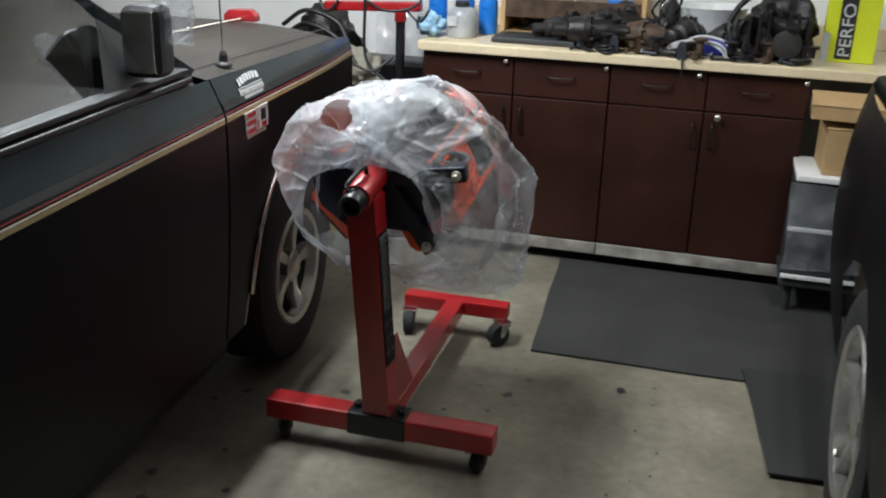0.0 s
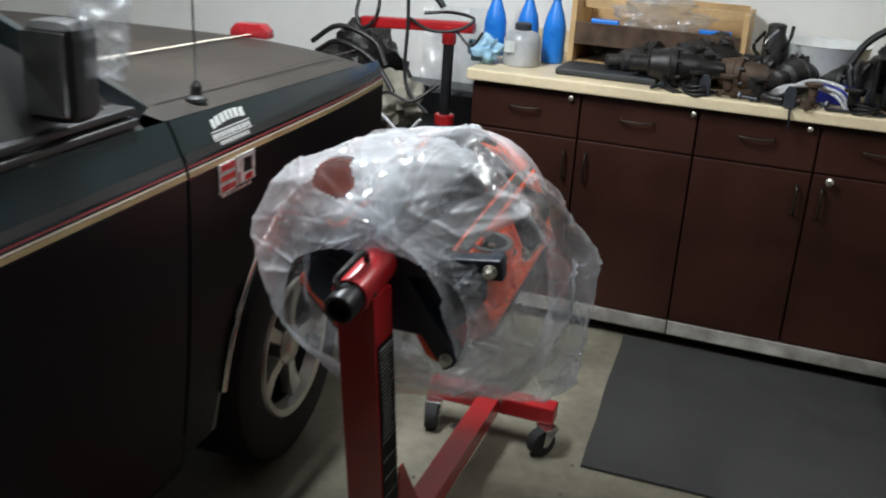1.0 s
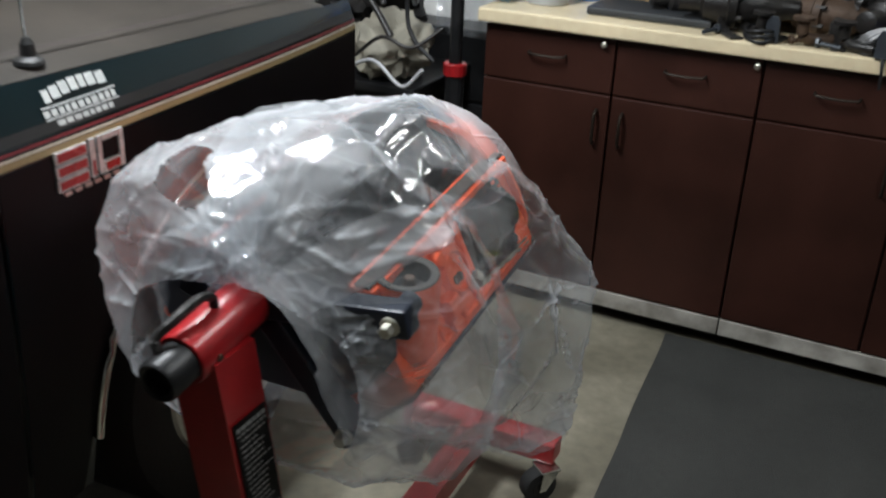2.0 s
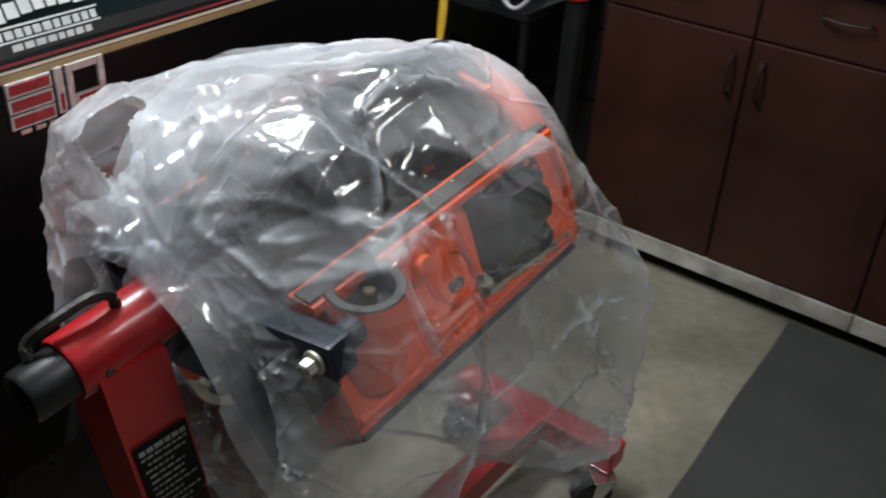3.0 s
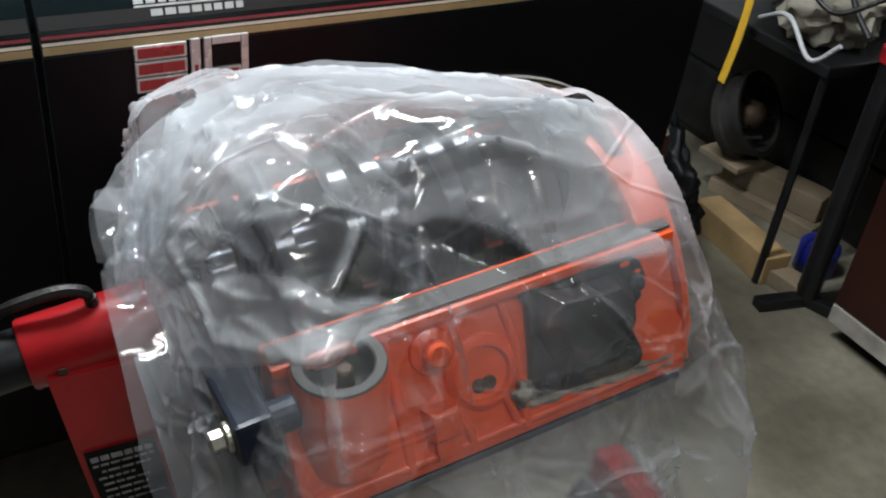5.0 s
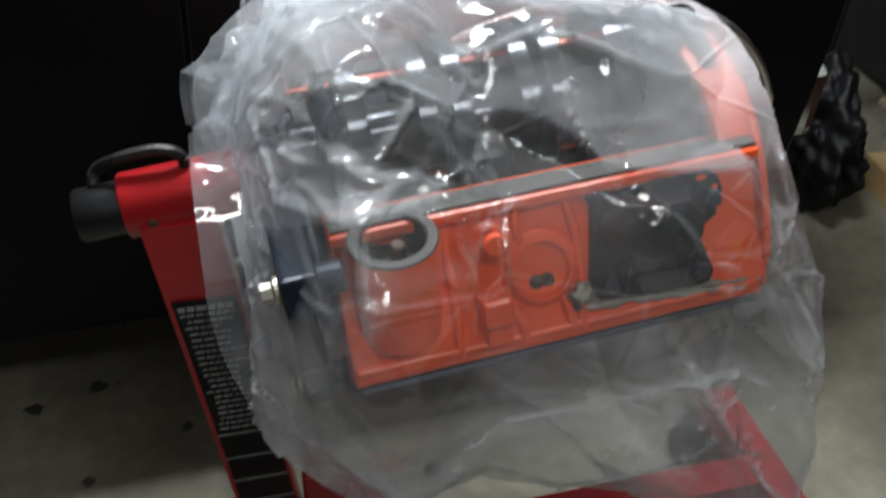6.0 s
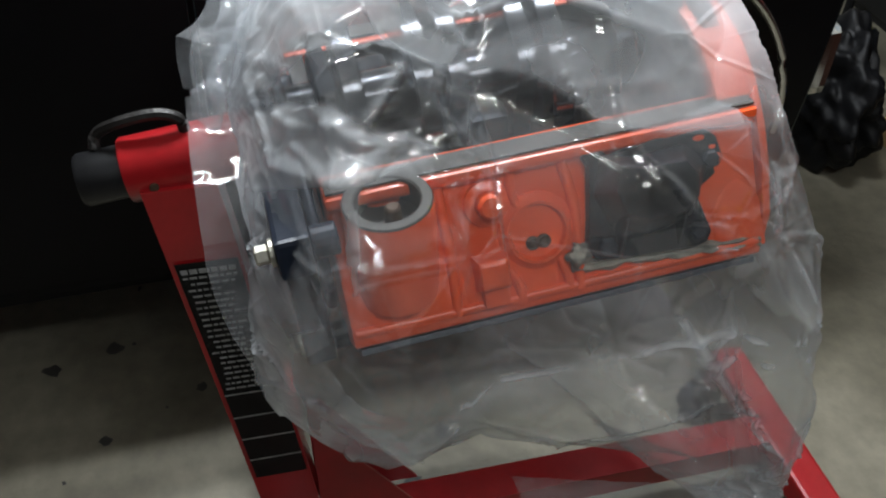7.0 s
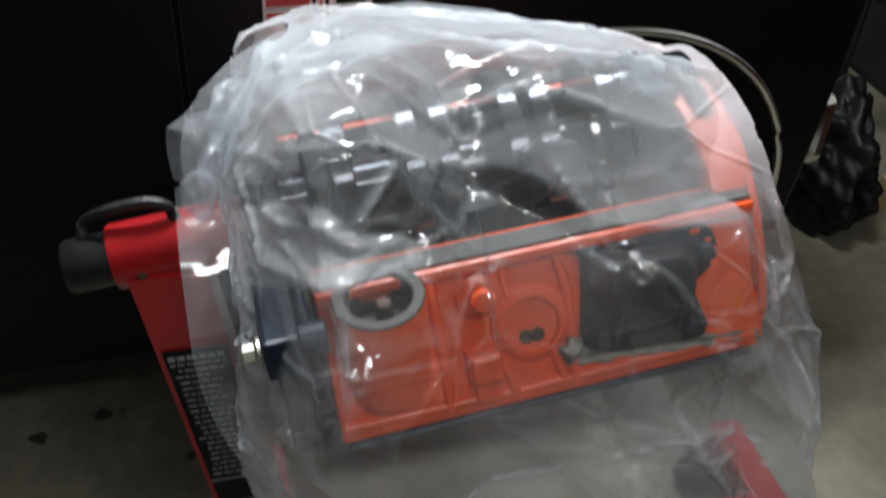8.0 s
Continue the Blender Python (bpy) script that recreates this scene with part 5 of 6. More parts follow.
def truck_wheel(cx, cy, r, rim, width):
    w = B()
    m = pose(cx, cy, r, 0, 90, 0)
    lathe(w, [(rim, 0), (rim + 0.02, 0.006), (r - 0.05, 0.012), (r - 0.015, 0.0), (r, -0.03), (r, -width + 0.03), (r - 0.015, -width), (rim, -width)], m, 48, False)
    wheel = tpart("wheel", w, TYRE, truck, "black tyre on a bright five-spoke rim", 35)
    w = B()
    lathe(w, [(rim + 0.012, 0.004), (rim + 0.006, 0.010), (rim - 0.012, 0.006), (rim - 0.02, -0.03)], m, 48, False)
    tpart("rim", w, ALLOY, wheel, "polished rim", 35)
    w = B()
    lathe(w, [(rim - 0.021, -0.028), (rim - 0.03, -0.09), (0.05, -0.10)], m, 48, False)
    tpart("rim_barrel", w, GREASE, wheel, "dark brake-dusted barrel", 35)
    for k in range(5):
        w = B()
        a = 2 * math.pi * k / 5 + 0.3
        d_, e_ = Vector((math.cos(a), math.sin(a), 0)), Vector((-math.sin(a), math.cos(a), 0))
        rings(w, [[m @ (d_ * q + e_ * sx * hw + Vector((0, 0, dz))) for sx, dz in ((-1, z0_ - 0.03), (1, z0_ - 0.03), (0.8, z0_), (-0.8, z0_))] for q, hw, z0_ in ((0.03, 0.018, -0.012), (0.10, 0.022, -0.018), (rim - 0.012, 0.034, -0.012))])
        bevel_all(w, 0.006, 2, 30)
        tpart("spoke", w, ALLOY, wheel, smooth=40)
    w = B()
    lathe(w, [(0.055, -0.05), (0.055, -0.012), (0.045, -0.004), (0.03, 0.0), (0.004, 0.002)], m, 24)
    tpart("hub_cap", w, ALLOY, wheel, smooth=40)


truck_wheel(-0.47, 2.50, 0.32, 0.185, 0.2)
truck_wheel(-0.47, -0.45, 0.32, 0.185, 0.2)
# cab: pillar, window, mirror, windscreen, roof
bm = B()
loops = []
PILLAR = [(-0.52, 1.90, 1.060), (-0.60, 1.62, 1.245), (-0.68, 1.36, 1.415), (-0.74, 1.20, 1.525)]
for x, y, z in PILLAR:
    loops.append([Vector((x + dx, y + dy, z + dz)) for dx, dy, dz in ((0.012, -0.02, -0.02), (0.02, 0.02, 0.01), (-0.04, 0.05, 0.03), (-0.05, 0.0, -0.01))])
rings(bm, loops)
bevel_all(bm, 0.006, 2, 30)
tpart("windscreen_pillar", bm, PAINT, truck, smooth=50)
bm = B()
bx(bm, (-1.74, 0.42, 1.525), (-0.72, 1.24, 1.585), 0.03, seg=3)
tpart("roof", bm, PAINT, truck)
bm = B()
rings(bm, [[Vector((-0.50, 0.74, 1.045)), Vector((-0.50, 1.80, 1.045))], [Vector((-0.60, 0.76, 1.285)), Vector((-0.60, 1.56, 1.285))], [Vector((-0.70, 0.78, 1.525)), Vector((-0.70, 1.20, 1.525))]], False, False, False)
bmesh.ops.solidify(bm, geom=bm.faces[:], thickness=0.004)
win = tpart("side_window", bm, GLASS, door, "dark reflecting side glass")
win.visible_shadow = False
bm = B()
rings(bm, [[Vector((-0.56, 1.93, 1.075)), Vector((-1.94, 1.93, 1.075))], [Vector((-0.75, 1.20, 1.525)), Vector((-1.75, 1.20, 1.525))]], False, False, False)
bmesh.ops.solidify(bm, geom=bm.faces[:], thickness=0.005)
win = tpart("windscreen", bm, GLASS, truck, "dark reflecting windscreen")
win.visible_shadow = False
bm = B()
bx(bm, (-1.96, 0.42, 0.9), (-1.92, 1.9, 1.065), 0.01)
bx(bm, (-1.74, 0.40, 0.9), (-0.62, 0.44, 1.525), 0.01)
bx(bm, (-1.9, 1.45, 0.95), (-0.56, 1.9, 1.015), 0.04)
tpart("cabin_trim", bm, TRIM_BLACK, truck, "black cabin interior")
bm = B()
for z, out in ((1.063, 0.012), (1.083, 0.004)):
    bx(bm, (-0.52, 0.74, z - 0.008), (-0.478 + out, 1.84, z + 0.006), 0.004)
tpart("window_seal", bm, TRIM_BLACK, door)
bm = B()
rings(bm, [[Vector((-0.484, 1.48, 1.045)), Vector((-0.484, 1.86, 1.045)), Vector((-0.54, 1.84, 1.085)), Vector((-0.565, 1.60, 1.225))], [Vector((-0.470, 1.56, 1.045)), Vector((-0.470, 1.86, 1.045)), Vector((-0.525, 1.84, 1.095)), Vector((-0.55, 1.58, 1.235))]])
bmesh.ops.recalc_face_normals(bm, faces=bm.faces)
tpart("mirror_sail", bm, TRIM_BLACK, door)
bm = B()
bx(bm, (-0.512, 1.60, 1.105), (-0.418, 1.68, 1.265), 0.028, seg=3)
mir = tpart("door_mirror", bm, TRIM_BLACK, door, "black door mirror")
bm = B()
bx(bm, (-0.502, 1.594, 1.12), (-0.428, 1.599, 1.25), 0.002)
tpart("mirror_glass", bm, CHROME, mir, "mirror glass")
# film over the mirror
bm = B()
lump(bm, (-0.415, 1.675, 1.235), (0.045, 0.05, 0.065), 8, 0.6, 4)
bm.transform(TRUCK_TURN)
tagged(part("plastic_wrap", bm, CLEAR, smooth=80), "crumpled clear plastic wrapped over the truck mirror", "plastic film")
# red lamp lying on the hood
bm = B()
prism(bm, [(-0.062, 0.0), (0.062, 0.0), (0.058, 0.024), (0.037, 0.042), (-0.042, 0.040), (-0.060, 0.022)], -0.025, 0.025, TRUCK_TURN @ pose(-0.84, 2.98, shoulder_z(2.98) + 0.038))
bevel_all(bm, 0.006)
tagged(part("lamp_lens", bm, RED_PLASTIC, smooth=40), "red plastic lamp lens lying on the dusty hood", "lamp lens")

# ---------------------------------------------------------------- car by the mats, of which a wheel and flank show
car = thing("parked_car", pose(1.9, 1.2, 0), "dark parked car with bright alloy wheel beside the mats", "car")
bm = B()
loops = []
for i in range(41):
    y = -2.0 + 5.0 * i / 40
    k = abs(y - 1.97) / 0.37
    k2 = abs(y + 0.65) / 0.37
    k = min(k, k2)
    lo = 0.22 if k >= 1 else max(0.22, 0.34 + 0.37 * math.sqrt(1 - k * k))
    loops.append([Vector((1.27 + 0.05 * (abs((lo + (0.98 - lo) * j / 12) - 0.62) / 0.36) ** 2 + (0.12 * max(0, y - 2.4) ** 2), y, lo + (0.98 - lo) * j / 12)) for j in range(13)])
rings(bm, loops, False, False, False)
wpart("flank", bm, PAINT_LOW, car, "black flank", 60)
bm = B()
bx(bm, (1.36, -2.0, 0.94), (3.0, 3.0, 1.0), 0.03)
bx(bm, (1.5, -1.4, 0.99), (2.9, 1.2, 1.42), 0.15, seg=4)
bx(bm, (1.45, -1.9, 0.25), (2.9, 2.9, 0.95), 0.03)
wpart("body_top", bm, PAINT_LOW, car)
w = B()
m = pose(1.305, 1.97, 0.325, 0, -90, 0)
lathe(w, [(0.21, 0), (0.235, 0.006), (0.29, 0.012), (0.315, 0.0), (0.325, -0.03), (0.325, -0.19), (0.21, -0.2)], m, 48, False)
wh = wpart("wheel", w, TYRE, car, "black tyre on a split-spoke alloy rim", 35)
w = B()
lathe(w, [(0.224, 0.006), (0.218, 0.012), (0.205, 0.004), (0.199, -0.03)], m, 48, False)
wpart("rim", w, ALLOY, wh, "polished alloy rim", 35)
w = B()
lathe(w, [(0.198, -0.028), (0.19, -0.10), (0.05, -0.11)], m, 48, False)
wpart("rim_barrel", w, GREASE, wh, "dark brake-dusted barrel", 35)
for k in range(5):
    a = 2 * math.pi * k / 5 + 0.2
    for da in (-0.13, 0.13):
        w = B()
        d_, e_ = Vector((math.cos(a + da), math.sin(a + da), 0)), Vector((-math.sin(a + da), math.cos(a + da), 0))
        rings(w, [[m @ (d_ * q + e_ * sx * hw + Vector((0, 0, dz))) for sx, dz in ((-1, z0_ - 0.03), (1, z0_ - 0.03), (0.7, z0_), (-0.7, z0_))] for q, hw, z0_ in ((0.04, 0.010, -0.01), (0.12, 0.011, -0.014), (0.212, 0.015, 0.002))])
        bevel_all(w, 0.004, 2, 30)
        wpart("spoke", w, ALLOY, wh, smooth=40)
w = B()
lathe(w, [(0.06, -0.05), (0.06, -0.012), (0.045, -0.002), (0.004, 0.0)], m, 24)
wpart("hub_cap", w, ALLOY, wh, smooth=40)

# ---------------------------------------------------------------- on the worktop
TOPZ = 0.9115


def spray_bottle(x, y, mat, label, h=0.27, r=0.042):
    b = thing("spray_bottle", pose(x, y, TOPZ), label, "bottle", "bottles on the worktop")
    bm = B()
    lathe(bm, [(r * 0.9, 0), (r, 0.006), (r, h * 0.45), (r * 0.82, h * 0.58), (r * 0.45, h * 0.74), (r * 0.33, h * 0.8)], None, 24)
    part("body", bm, mat, b, smooth=50)
    bm = B()
    lathe(bm, [(r * 0.4, h * 0.8), (r * 0.4, h * 0.88), (r * 0.25, h * 0.9), (r * 0.2, h * 0.98)], None, 16)
    bx(bm, (-0.012, -0.06, h * 0.96), (0.012, 0.03, h * 1.06), 0.005)
    part("trigger_head", bm, mat, b)
    return b


spray_bottle(-0.365, 3.93, BLUE_PLASTIC, "bright blue plastic spray bottle on the worktop")
spray_bottle(-0.245, 3.96, BLUE_PLASTIC, "bright blue plastic spray bottle on the worktop")
spray_bottle(-0.125, 3.90, BLUE_PLASTIC, "bright blue plastic spray bottle on the worktop", 0.28)
bm = B()
lump(bm, (-0.33, 3.72, TOPZ + 0.045), (0.055, 0.05, 0.05), 2, 0.6, 4)
tagged(part("shop_rag", bm, PALE_BLUE, smooth=60), "crumpled pale blue rag on the worktop", "rag")
jug = thing("plastic_jug", pose(-0.205, 3.76, TOPZ), "milky plastic jug with a dark window and white tag", "jug")
bm = B()
lathe(bm, [(0.062, 0), (0.066, 0.008), (0.066, 0.09), (0.055, 0.115), (0.03, 0.125)], None, 24)
part("body", bm, JUG_PLASTIC, jug, smooth=50)
bm = B()
lathe(bm, [(0.03, 0.125), (0.031, 0.145), (0.026, 0.15)], None, 20)
part("cap", bm, GREY_PLASTIC, jug, "dark cap")
bm = B()
bx(bm, (-0.045, -0.071, 0.05), (-0.005, -0.067, 0.09), 0.001)
part("tag", bm, DECAL_WHITE, jug, "white paper tag")
bm = B()
bx(bm, (-0.05, 3.66, TOPZ), (0.30, 3.86, TOPZ + 0.022), 0.006)
tagged(part("foam_pad", bm, GREY_PLASTIC), "flat dark grey foam pad on the worktop", "pad")

tray = thing("wooden_tray", pose(0.25, 3.98, TOPZ), "tan wooden shelf tray holding plastic bags and oddments", "tray")
for name, lo, hi in (("side_board", (-0.31, -0.12, 0), (-0.29, 0.15, 0.24)), ("side_board", (0.29, -0.12, 0), (0.31, 0.15, 0.24)), ("bottom_board", (-0.289, -0.11, 0.005), (0.289, 0.14, 0.02)),
                     ("shelf_board", (-0.289, -0.12, 0.115), (0.289, 0.14, 0.13)), ("front_lip", (-0.289, -0.128, 0.085), (0.289, -0.1205, 0.165)), ("back_board", (-0.289, 0.1405, 0.005), (0.289, 0.15, 0.25)),
                     ("top_rail", (-0.289, -0.02, 0.205), (0.289, 0.0, 0.24))):
    bm = B()
    bx(bm, lo, hi, 0.002)
    part(name, bm, TAN_WOOD if name != "front_lip" else RUST, tray)
bm = B()
lump(bm, (0.25, 3.95, TOPZ + 0.195), (0.15, 0.08, 0.06), 12, 0.7, 4)
tagged(part("plastic_packet", bm, CLEAR, smooth=70), "crumpled clear plastic packet lying in the wooden tray", "packet")
bm = B()
lump(bm, (0.16, 3.93, TOPZ + 0.062), (0.12, 0.05, 0.042), 41, 0.5, 3)
tagged(part("rag_bundle", bm, GREASE, smooth=60), "dark oily rag bundle under the tray shelf", "rag")
for x, w, mt, lb in ((0.06, 0.1, BLUE_PLASTIC, "blue"), (0.45, 0.11, BLUE_PLASTIC, "blue")):
    bm = B()
    bx(bm, (x - w / 2, 3.875, TOPZ + 0.1315), (x + w / 2, 3.91, TOPZ + 0.175), 0.004, seg=2)
    tagged(part("small_packet", bm, mt), lb + " flat packet lying in the wooden tray", "packet", "packets in the tray")


def driveline(x, y, seed, scale, heading, label, mat):
    """A greasy gear housing: stepped barrel, flange, studs and lugs."""
    g = thing("gear_housing", pose(x, y, TOPZ, 0, 0, heading), label, "machine part", "greasy parts on the worktop")
    random.seed(seed)
    prof = [(0.02, -0.16), (0.03, -0.155), (0.03, -0.10), (0.048, -0.09), (0.06, -0.03), (0.066, -0.025), (0.066, -0.005), (0.052, 0.0), (0.05, 0.07), (0.035, 0.09), (0.026, 0.15), (0.02, 0.155)]
    bm = B()
    lathe(bm, [(r * scale, v * scale) for r, v in prof], pose(0, 0, 0.068 * scale, 0, 90), 20)
    hs = part("barrel", bm, mat, g, smooth=35)
    for k in range(7):
        a = 2 * math.pi * k / 7
        bm = B()
        p = Vector((-0.02 * scale, 0.06 * scale * math.cos(a), 0.068 * scale + 0.06 * scale * math.sin(a)))
        rod(bm, p, p + Vector((0.03 * scale, 0, 0)), 0.006, n=6, chamfer=0.001)
        part("stud", bm, CAST, hs)
    bm = B()
    lump(bm, (0.05 * scale, 0.02, 0.10 * scale), (0.05 * scale, 0.04 * scale, 0.045 * scale), seed, 0.6)
    part("bracket", bm, GREASE, g)


driveline(0.36, 3.70, 3, 1.0, 8, "greasy black gear housing lying on the worktop", GREASE)
driveline(0.58, 3.74, 9, 0.9, -14, "rusty brown gear housing lying on the worktop", RUST)
driveline(0.22, 3.80, 15, 0.8, 30, "small greasy black gear housing on the worktop", CAST)
driveline(0.44, 3.84, 23, 1.15, 20, "large greasy black gear housing on the worktop", GREASE)
driveline(0.74, 3.80, 27, 0.95, 65, "greasy black gear housing behind grey cables", GREASE)
driveline(0.90, 3.86, 35, 0.85, -20, "dark cast gear housing beside a gearbox", CAST)
up = thing("carburettor", pose(0.66, 3.86, TOPZ), "greasy upright metal carburettor with rods and fittings", "machine part")
bm = B()
bx(bm, (-0.05, -0.045, 0.0), (0.05, 0.045, 0.08), 0.012)
part("body", bm, CAST, up)
bm = B()
lathe(bm, [(0.036, 0.08), (0.04, 0.1), (0.04, 0.17), (0.03, 0.19), (0.03, 0.22), (0.02, 0.225)], pose(-0.008, 0, 0), 20)
part("throat", bm, CAST, up, smooth=40)
for k in range(6):
    a = k * 1.05
    bm = B()
    hose(bm, [(0.04 * math.cos(a), 0.04 * math.sin(a), 0.04 + 0.02 * k), (0.075 * math.cos(a), 0.07 * math.sin(a), 0.08 + 0.02 * k), (0.05 * math.cos(a + 0.5), 0.05 * math.sin(a + 0.5), 0.16 + 0.012 * k)], 0.006)
    part("linkage", bm, GREASE if k % 2 else STEEL, up)
for k, (ox, oz, mt) in enumerate(((0.0, 0.05, WIRE_GREY), (0.012, 0.065, WIRE_GREY), (-0.01, 0.04, WIRE_GREY))):
    bm = B()
    hose(bm, [(0.66 + ox, 3.63 + 0.01 * k, TOPZ + 0.006), (0.72 + ox, 3.66, TOPZ + 0.05), (0.80, 3.66 + 0.02 * k, TOPZ + oz + 0.012), (0.88 + ox, 3.64, TOPZ + oz), (0.915 + ox, 3.62, TOPZ + 0.006)], 0.006)
    tagged(part("cable", bm, mt, smooth=60), "grey ribbed cable looped on the worktop", "cable", "grey cables")
bm = B()
hose(bm, [(0.70, 3.70, TOPZ + 0.01), (0.72, 3.62, TOPZ + 0.015), (0.735, 3.57, TOPZ + 0.006), (0.742, 3.555, 0.885), (0.745, 3.556, 0.84)], 0.004)
tagged(part("cable", bm, WIRE_BLACK, smooth=60), "thin black cable hanging over the worktop edge", "cable")
bm = B()
lathe(bm, [(0.07, 0.0), (0.11, 0.01), (0.15, 0.08), (0.165, 0.16), (0.17, 0.165), (0.158, 0.16), (0.142, 0.08), (0.10, 0.02)], pose(0.80, 3.99, TOPZ), 36)
tagged(part("white_basin", bm, PALE_PLASTIC, smooth=50), "white plastic basin on the worktop against the wall", "basin")
bm = B()
bx(bm, (0.80, 3.72, TOPZ), (0.93, 3.80, TOPZ + 0.055), 0.006)
tagged(part("battery_box", bm, DEEP_BLUE), "dark blue plastic box among greasy parts", "box")


def oddment(x, y, kind, heading, mat, label):
    """A small loose machine part resting on the worktop."""
    o = thing("loose_fitting", pose(x, y, TOPZ, 0, 0, heading), label, "machine part", "loose fittings on the worktop")
    bm = B()
    if kind == "bolt":
        rod(bm, (0, 0, 0.011), (0.055, 0, 0.009), 0.006, n=10, chamfer=0.001)
        part("shank", bm, mat, o, smooth=40)
        bm = B()
        rod(bm, (-0.010, 0, 0.0125), (0, 0, 0.0125), 0.0125, n=6, chamfer=0.001)
        part("bolt_head", bm, mat, o)
    elif kind == "bracket":
        bx(bm, (-0.045, -0.018, 0.0), (0.045, 0.018, 0.006), 0.002)
        part("foot", bm, mat, o)
        bm = B()
        rings(bm, [[Vector((-0.045 - d, sy * w, z)) for sy, d in ((-1, 0), (1, 0), (1, 0.006), (-1, 0.006))] for z, w in ((0.0, 0.018), (0.05, 0.018), (0.068, 0.010))])
        bmesh.ops.recalc_face_normals(bm, faces=bm.faces)
        bevel_all(bm, 0.0015)
        part("upright", bm, mat, o)
    elif kind == "elbow":
        hose(bm, [(-0.05, 0, 0.016), (-0.01, 0.004, 0.016), (0.025, 0.015, 0.026), (0.03, 0.018, 0.07)], 0.015, 12)
        part("pipe", bm, mat, o, smooth=60)
        bm = B()
        lathe(bm, [(0.016, 0), (0.028, 0.0), (0.028, 0.008), (0.016, 0.008)], pose(0.03, 0.018, 0.066), 18)
        part("flange", bm, mat, o, smooth=30)
    else:
        for k in range(3):
            hose(bm, [(0.045 * math.cos(a) * (1 - 0.08 * k), 0.035 * math.sin(a), 0.006 + 0.011 * k + 0.004 * math.sin(2 * a + k)) for a in [2 * math.pi * j / 12 for j in range(13)]], 0.0045, 6, 2)
        part("coil", bm, mat, o, smooth=60)
    return o


random.seed(91)
ODD = (("bolt", GREY_METAL, "grey steel bolt lying on the worktop"), ("bracket", CAST, "dark bent steel bracket on the worktop"), ("elbow", GREASE, "greasy black pipe elbow on the worktop"),
       ("coil", WIRE_BLACK, "coil of thin black cable on the worktop"), ("bracket", GREY_METAL, "grey steel bracket on the worktop"), ("bolt", RUST, "rusty bolt lying on the worktop"), ("elbow", RUST, "rusty pipe elbow on the worktop"))
for k in range(24):
    kind, mat, label = ODD[k % len(ODD)]
    oddment(0.33 + 0.037 * k + random.uniform(-0.01, 0.01), (3.605 if k % 2 else 3.63) + random.uniform(-0.012, 0.012), kind, random.uniform(0, 360), mat, label)

mot = thing("gearbox", pose(1.09, 3.80, TOPZ), "large black greasy gearbox with ribs and hoses on the worktop", "machine part")
bm = B()
lump(bm, (0, 0, 0.11), (0.14, 0.13, 0.12), 21, 0.35, 4)
part("case", bm, GREASE, mot, smooth=40)
for k in range(7):
    bm = B()
    bx(bm, (-0.12 + 0.036 * k, -0.135, 0.02), (-0.108 + 0.036 * k, -0.06, 0.2 - 0.01 * abs(k - 3)), 0.004)
    part("rib", bm, GREASE, mot)
bm = B()
lathe(bm, [(0.035, 0), (0.055, 0.004), (0.055, 0.03), (0.03, 0.034)], pose(0.03, -0.128, 0.07, 90), 24)
part("bearing_cover", bm, CAST, mot, smooth=40)
bm = B()
hose(bm, [(-0.18, -0.05, 0.06), (-0.19, -0.03, 0.13), (-0.14, 0.02, 0.21), (-0.02, 0.06, 0.28), (0.12, 0.08, 0.33)], 0.012, 10)
part("rubber_hose", bm, WIRE_BLACK, mot, "thick black rubber hose", 60)
bm = B()
hose(bm, [(-0.16, -0.04, 0.05), (-0.15, -0.06, 0.12), (-0.10, -0.04, 0.17), (-0.08, 0.0, 0.2)], 0.006, 8)
part("thin_hose", bm, WIRE_BLACK, mot, smooth=60)
carton = thing("yellow_carton", pose(1.345, 3.83, TOPZ, 0, 0, -4), "yellow-green carton with white letters on a black band", "carton")
bm = B()
bx(bm, (-0.085, -0.06, 0), (0.11, 0.08, 0.30), 0.003)
part("box", bm, YELLOW_GREEN, carton)
bm = B()
bx(bm, (-0.086, -0.0615, 0.0), (-0.06, -0.0605, 0.11), 0.0003)
part("white_patch", bm, DECAL_WHITE, carton)
bm = B()
bx(bm, (-0.035, -0.062, 0.012), (0.025, -0.0608, 0.29), 0.0003)
band_ob = part("black_band", bm, TRIM_BLACK, carton)
font = bpy.data.curves.new("word", "FONT")
font.body, font.size, font.extrude = "PERFO", 0.062, 0.0004
word = new("word_source", font)
bpy.context.view_layer.update()
letters = bpy.data.meshes.new_from_object(word.evaluated_get(bpy.context.evaluated_depsgraph_get()))
bpy.data.objects.remove(word)
letters.transform(Matrix.Translation((0.018, -0.0628, 0.02)) @ Matrix.Rotation(radians(90), 4, "X") @ Matrix.Rotation(radians(90), 4, "Z") @ Matrix.Diagonal((1.15, 1, 1, 1)))
letters.materials.append(DECAL_WHITE)
lt = new("lettering", letters)
lt.parent = band_ob

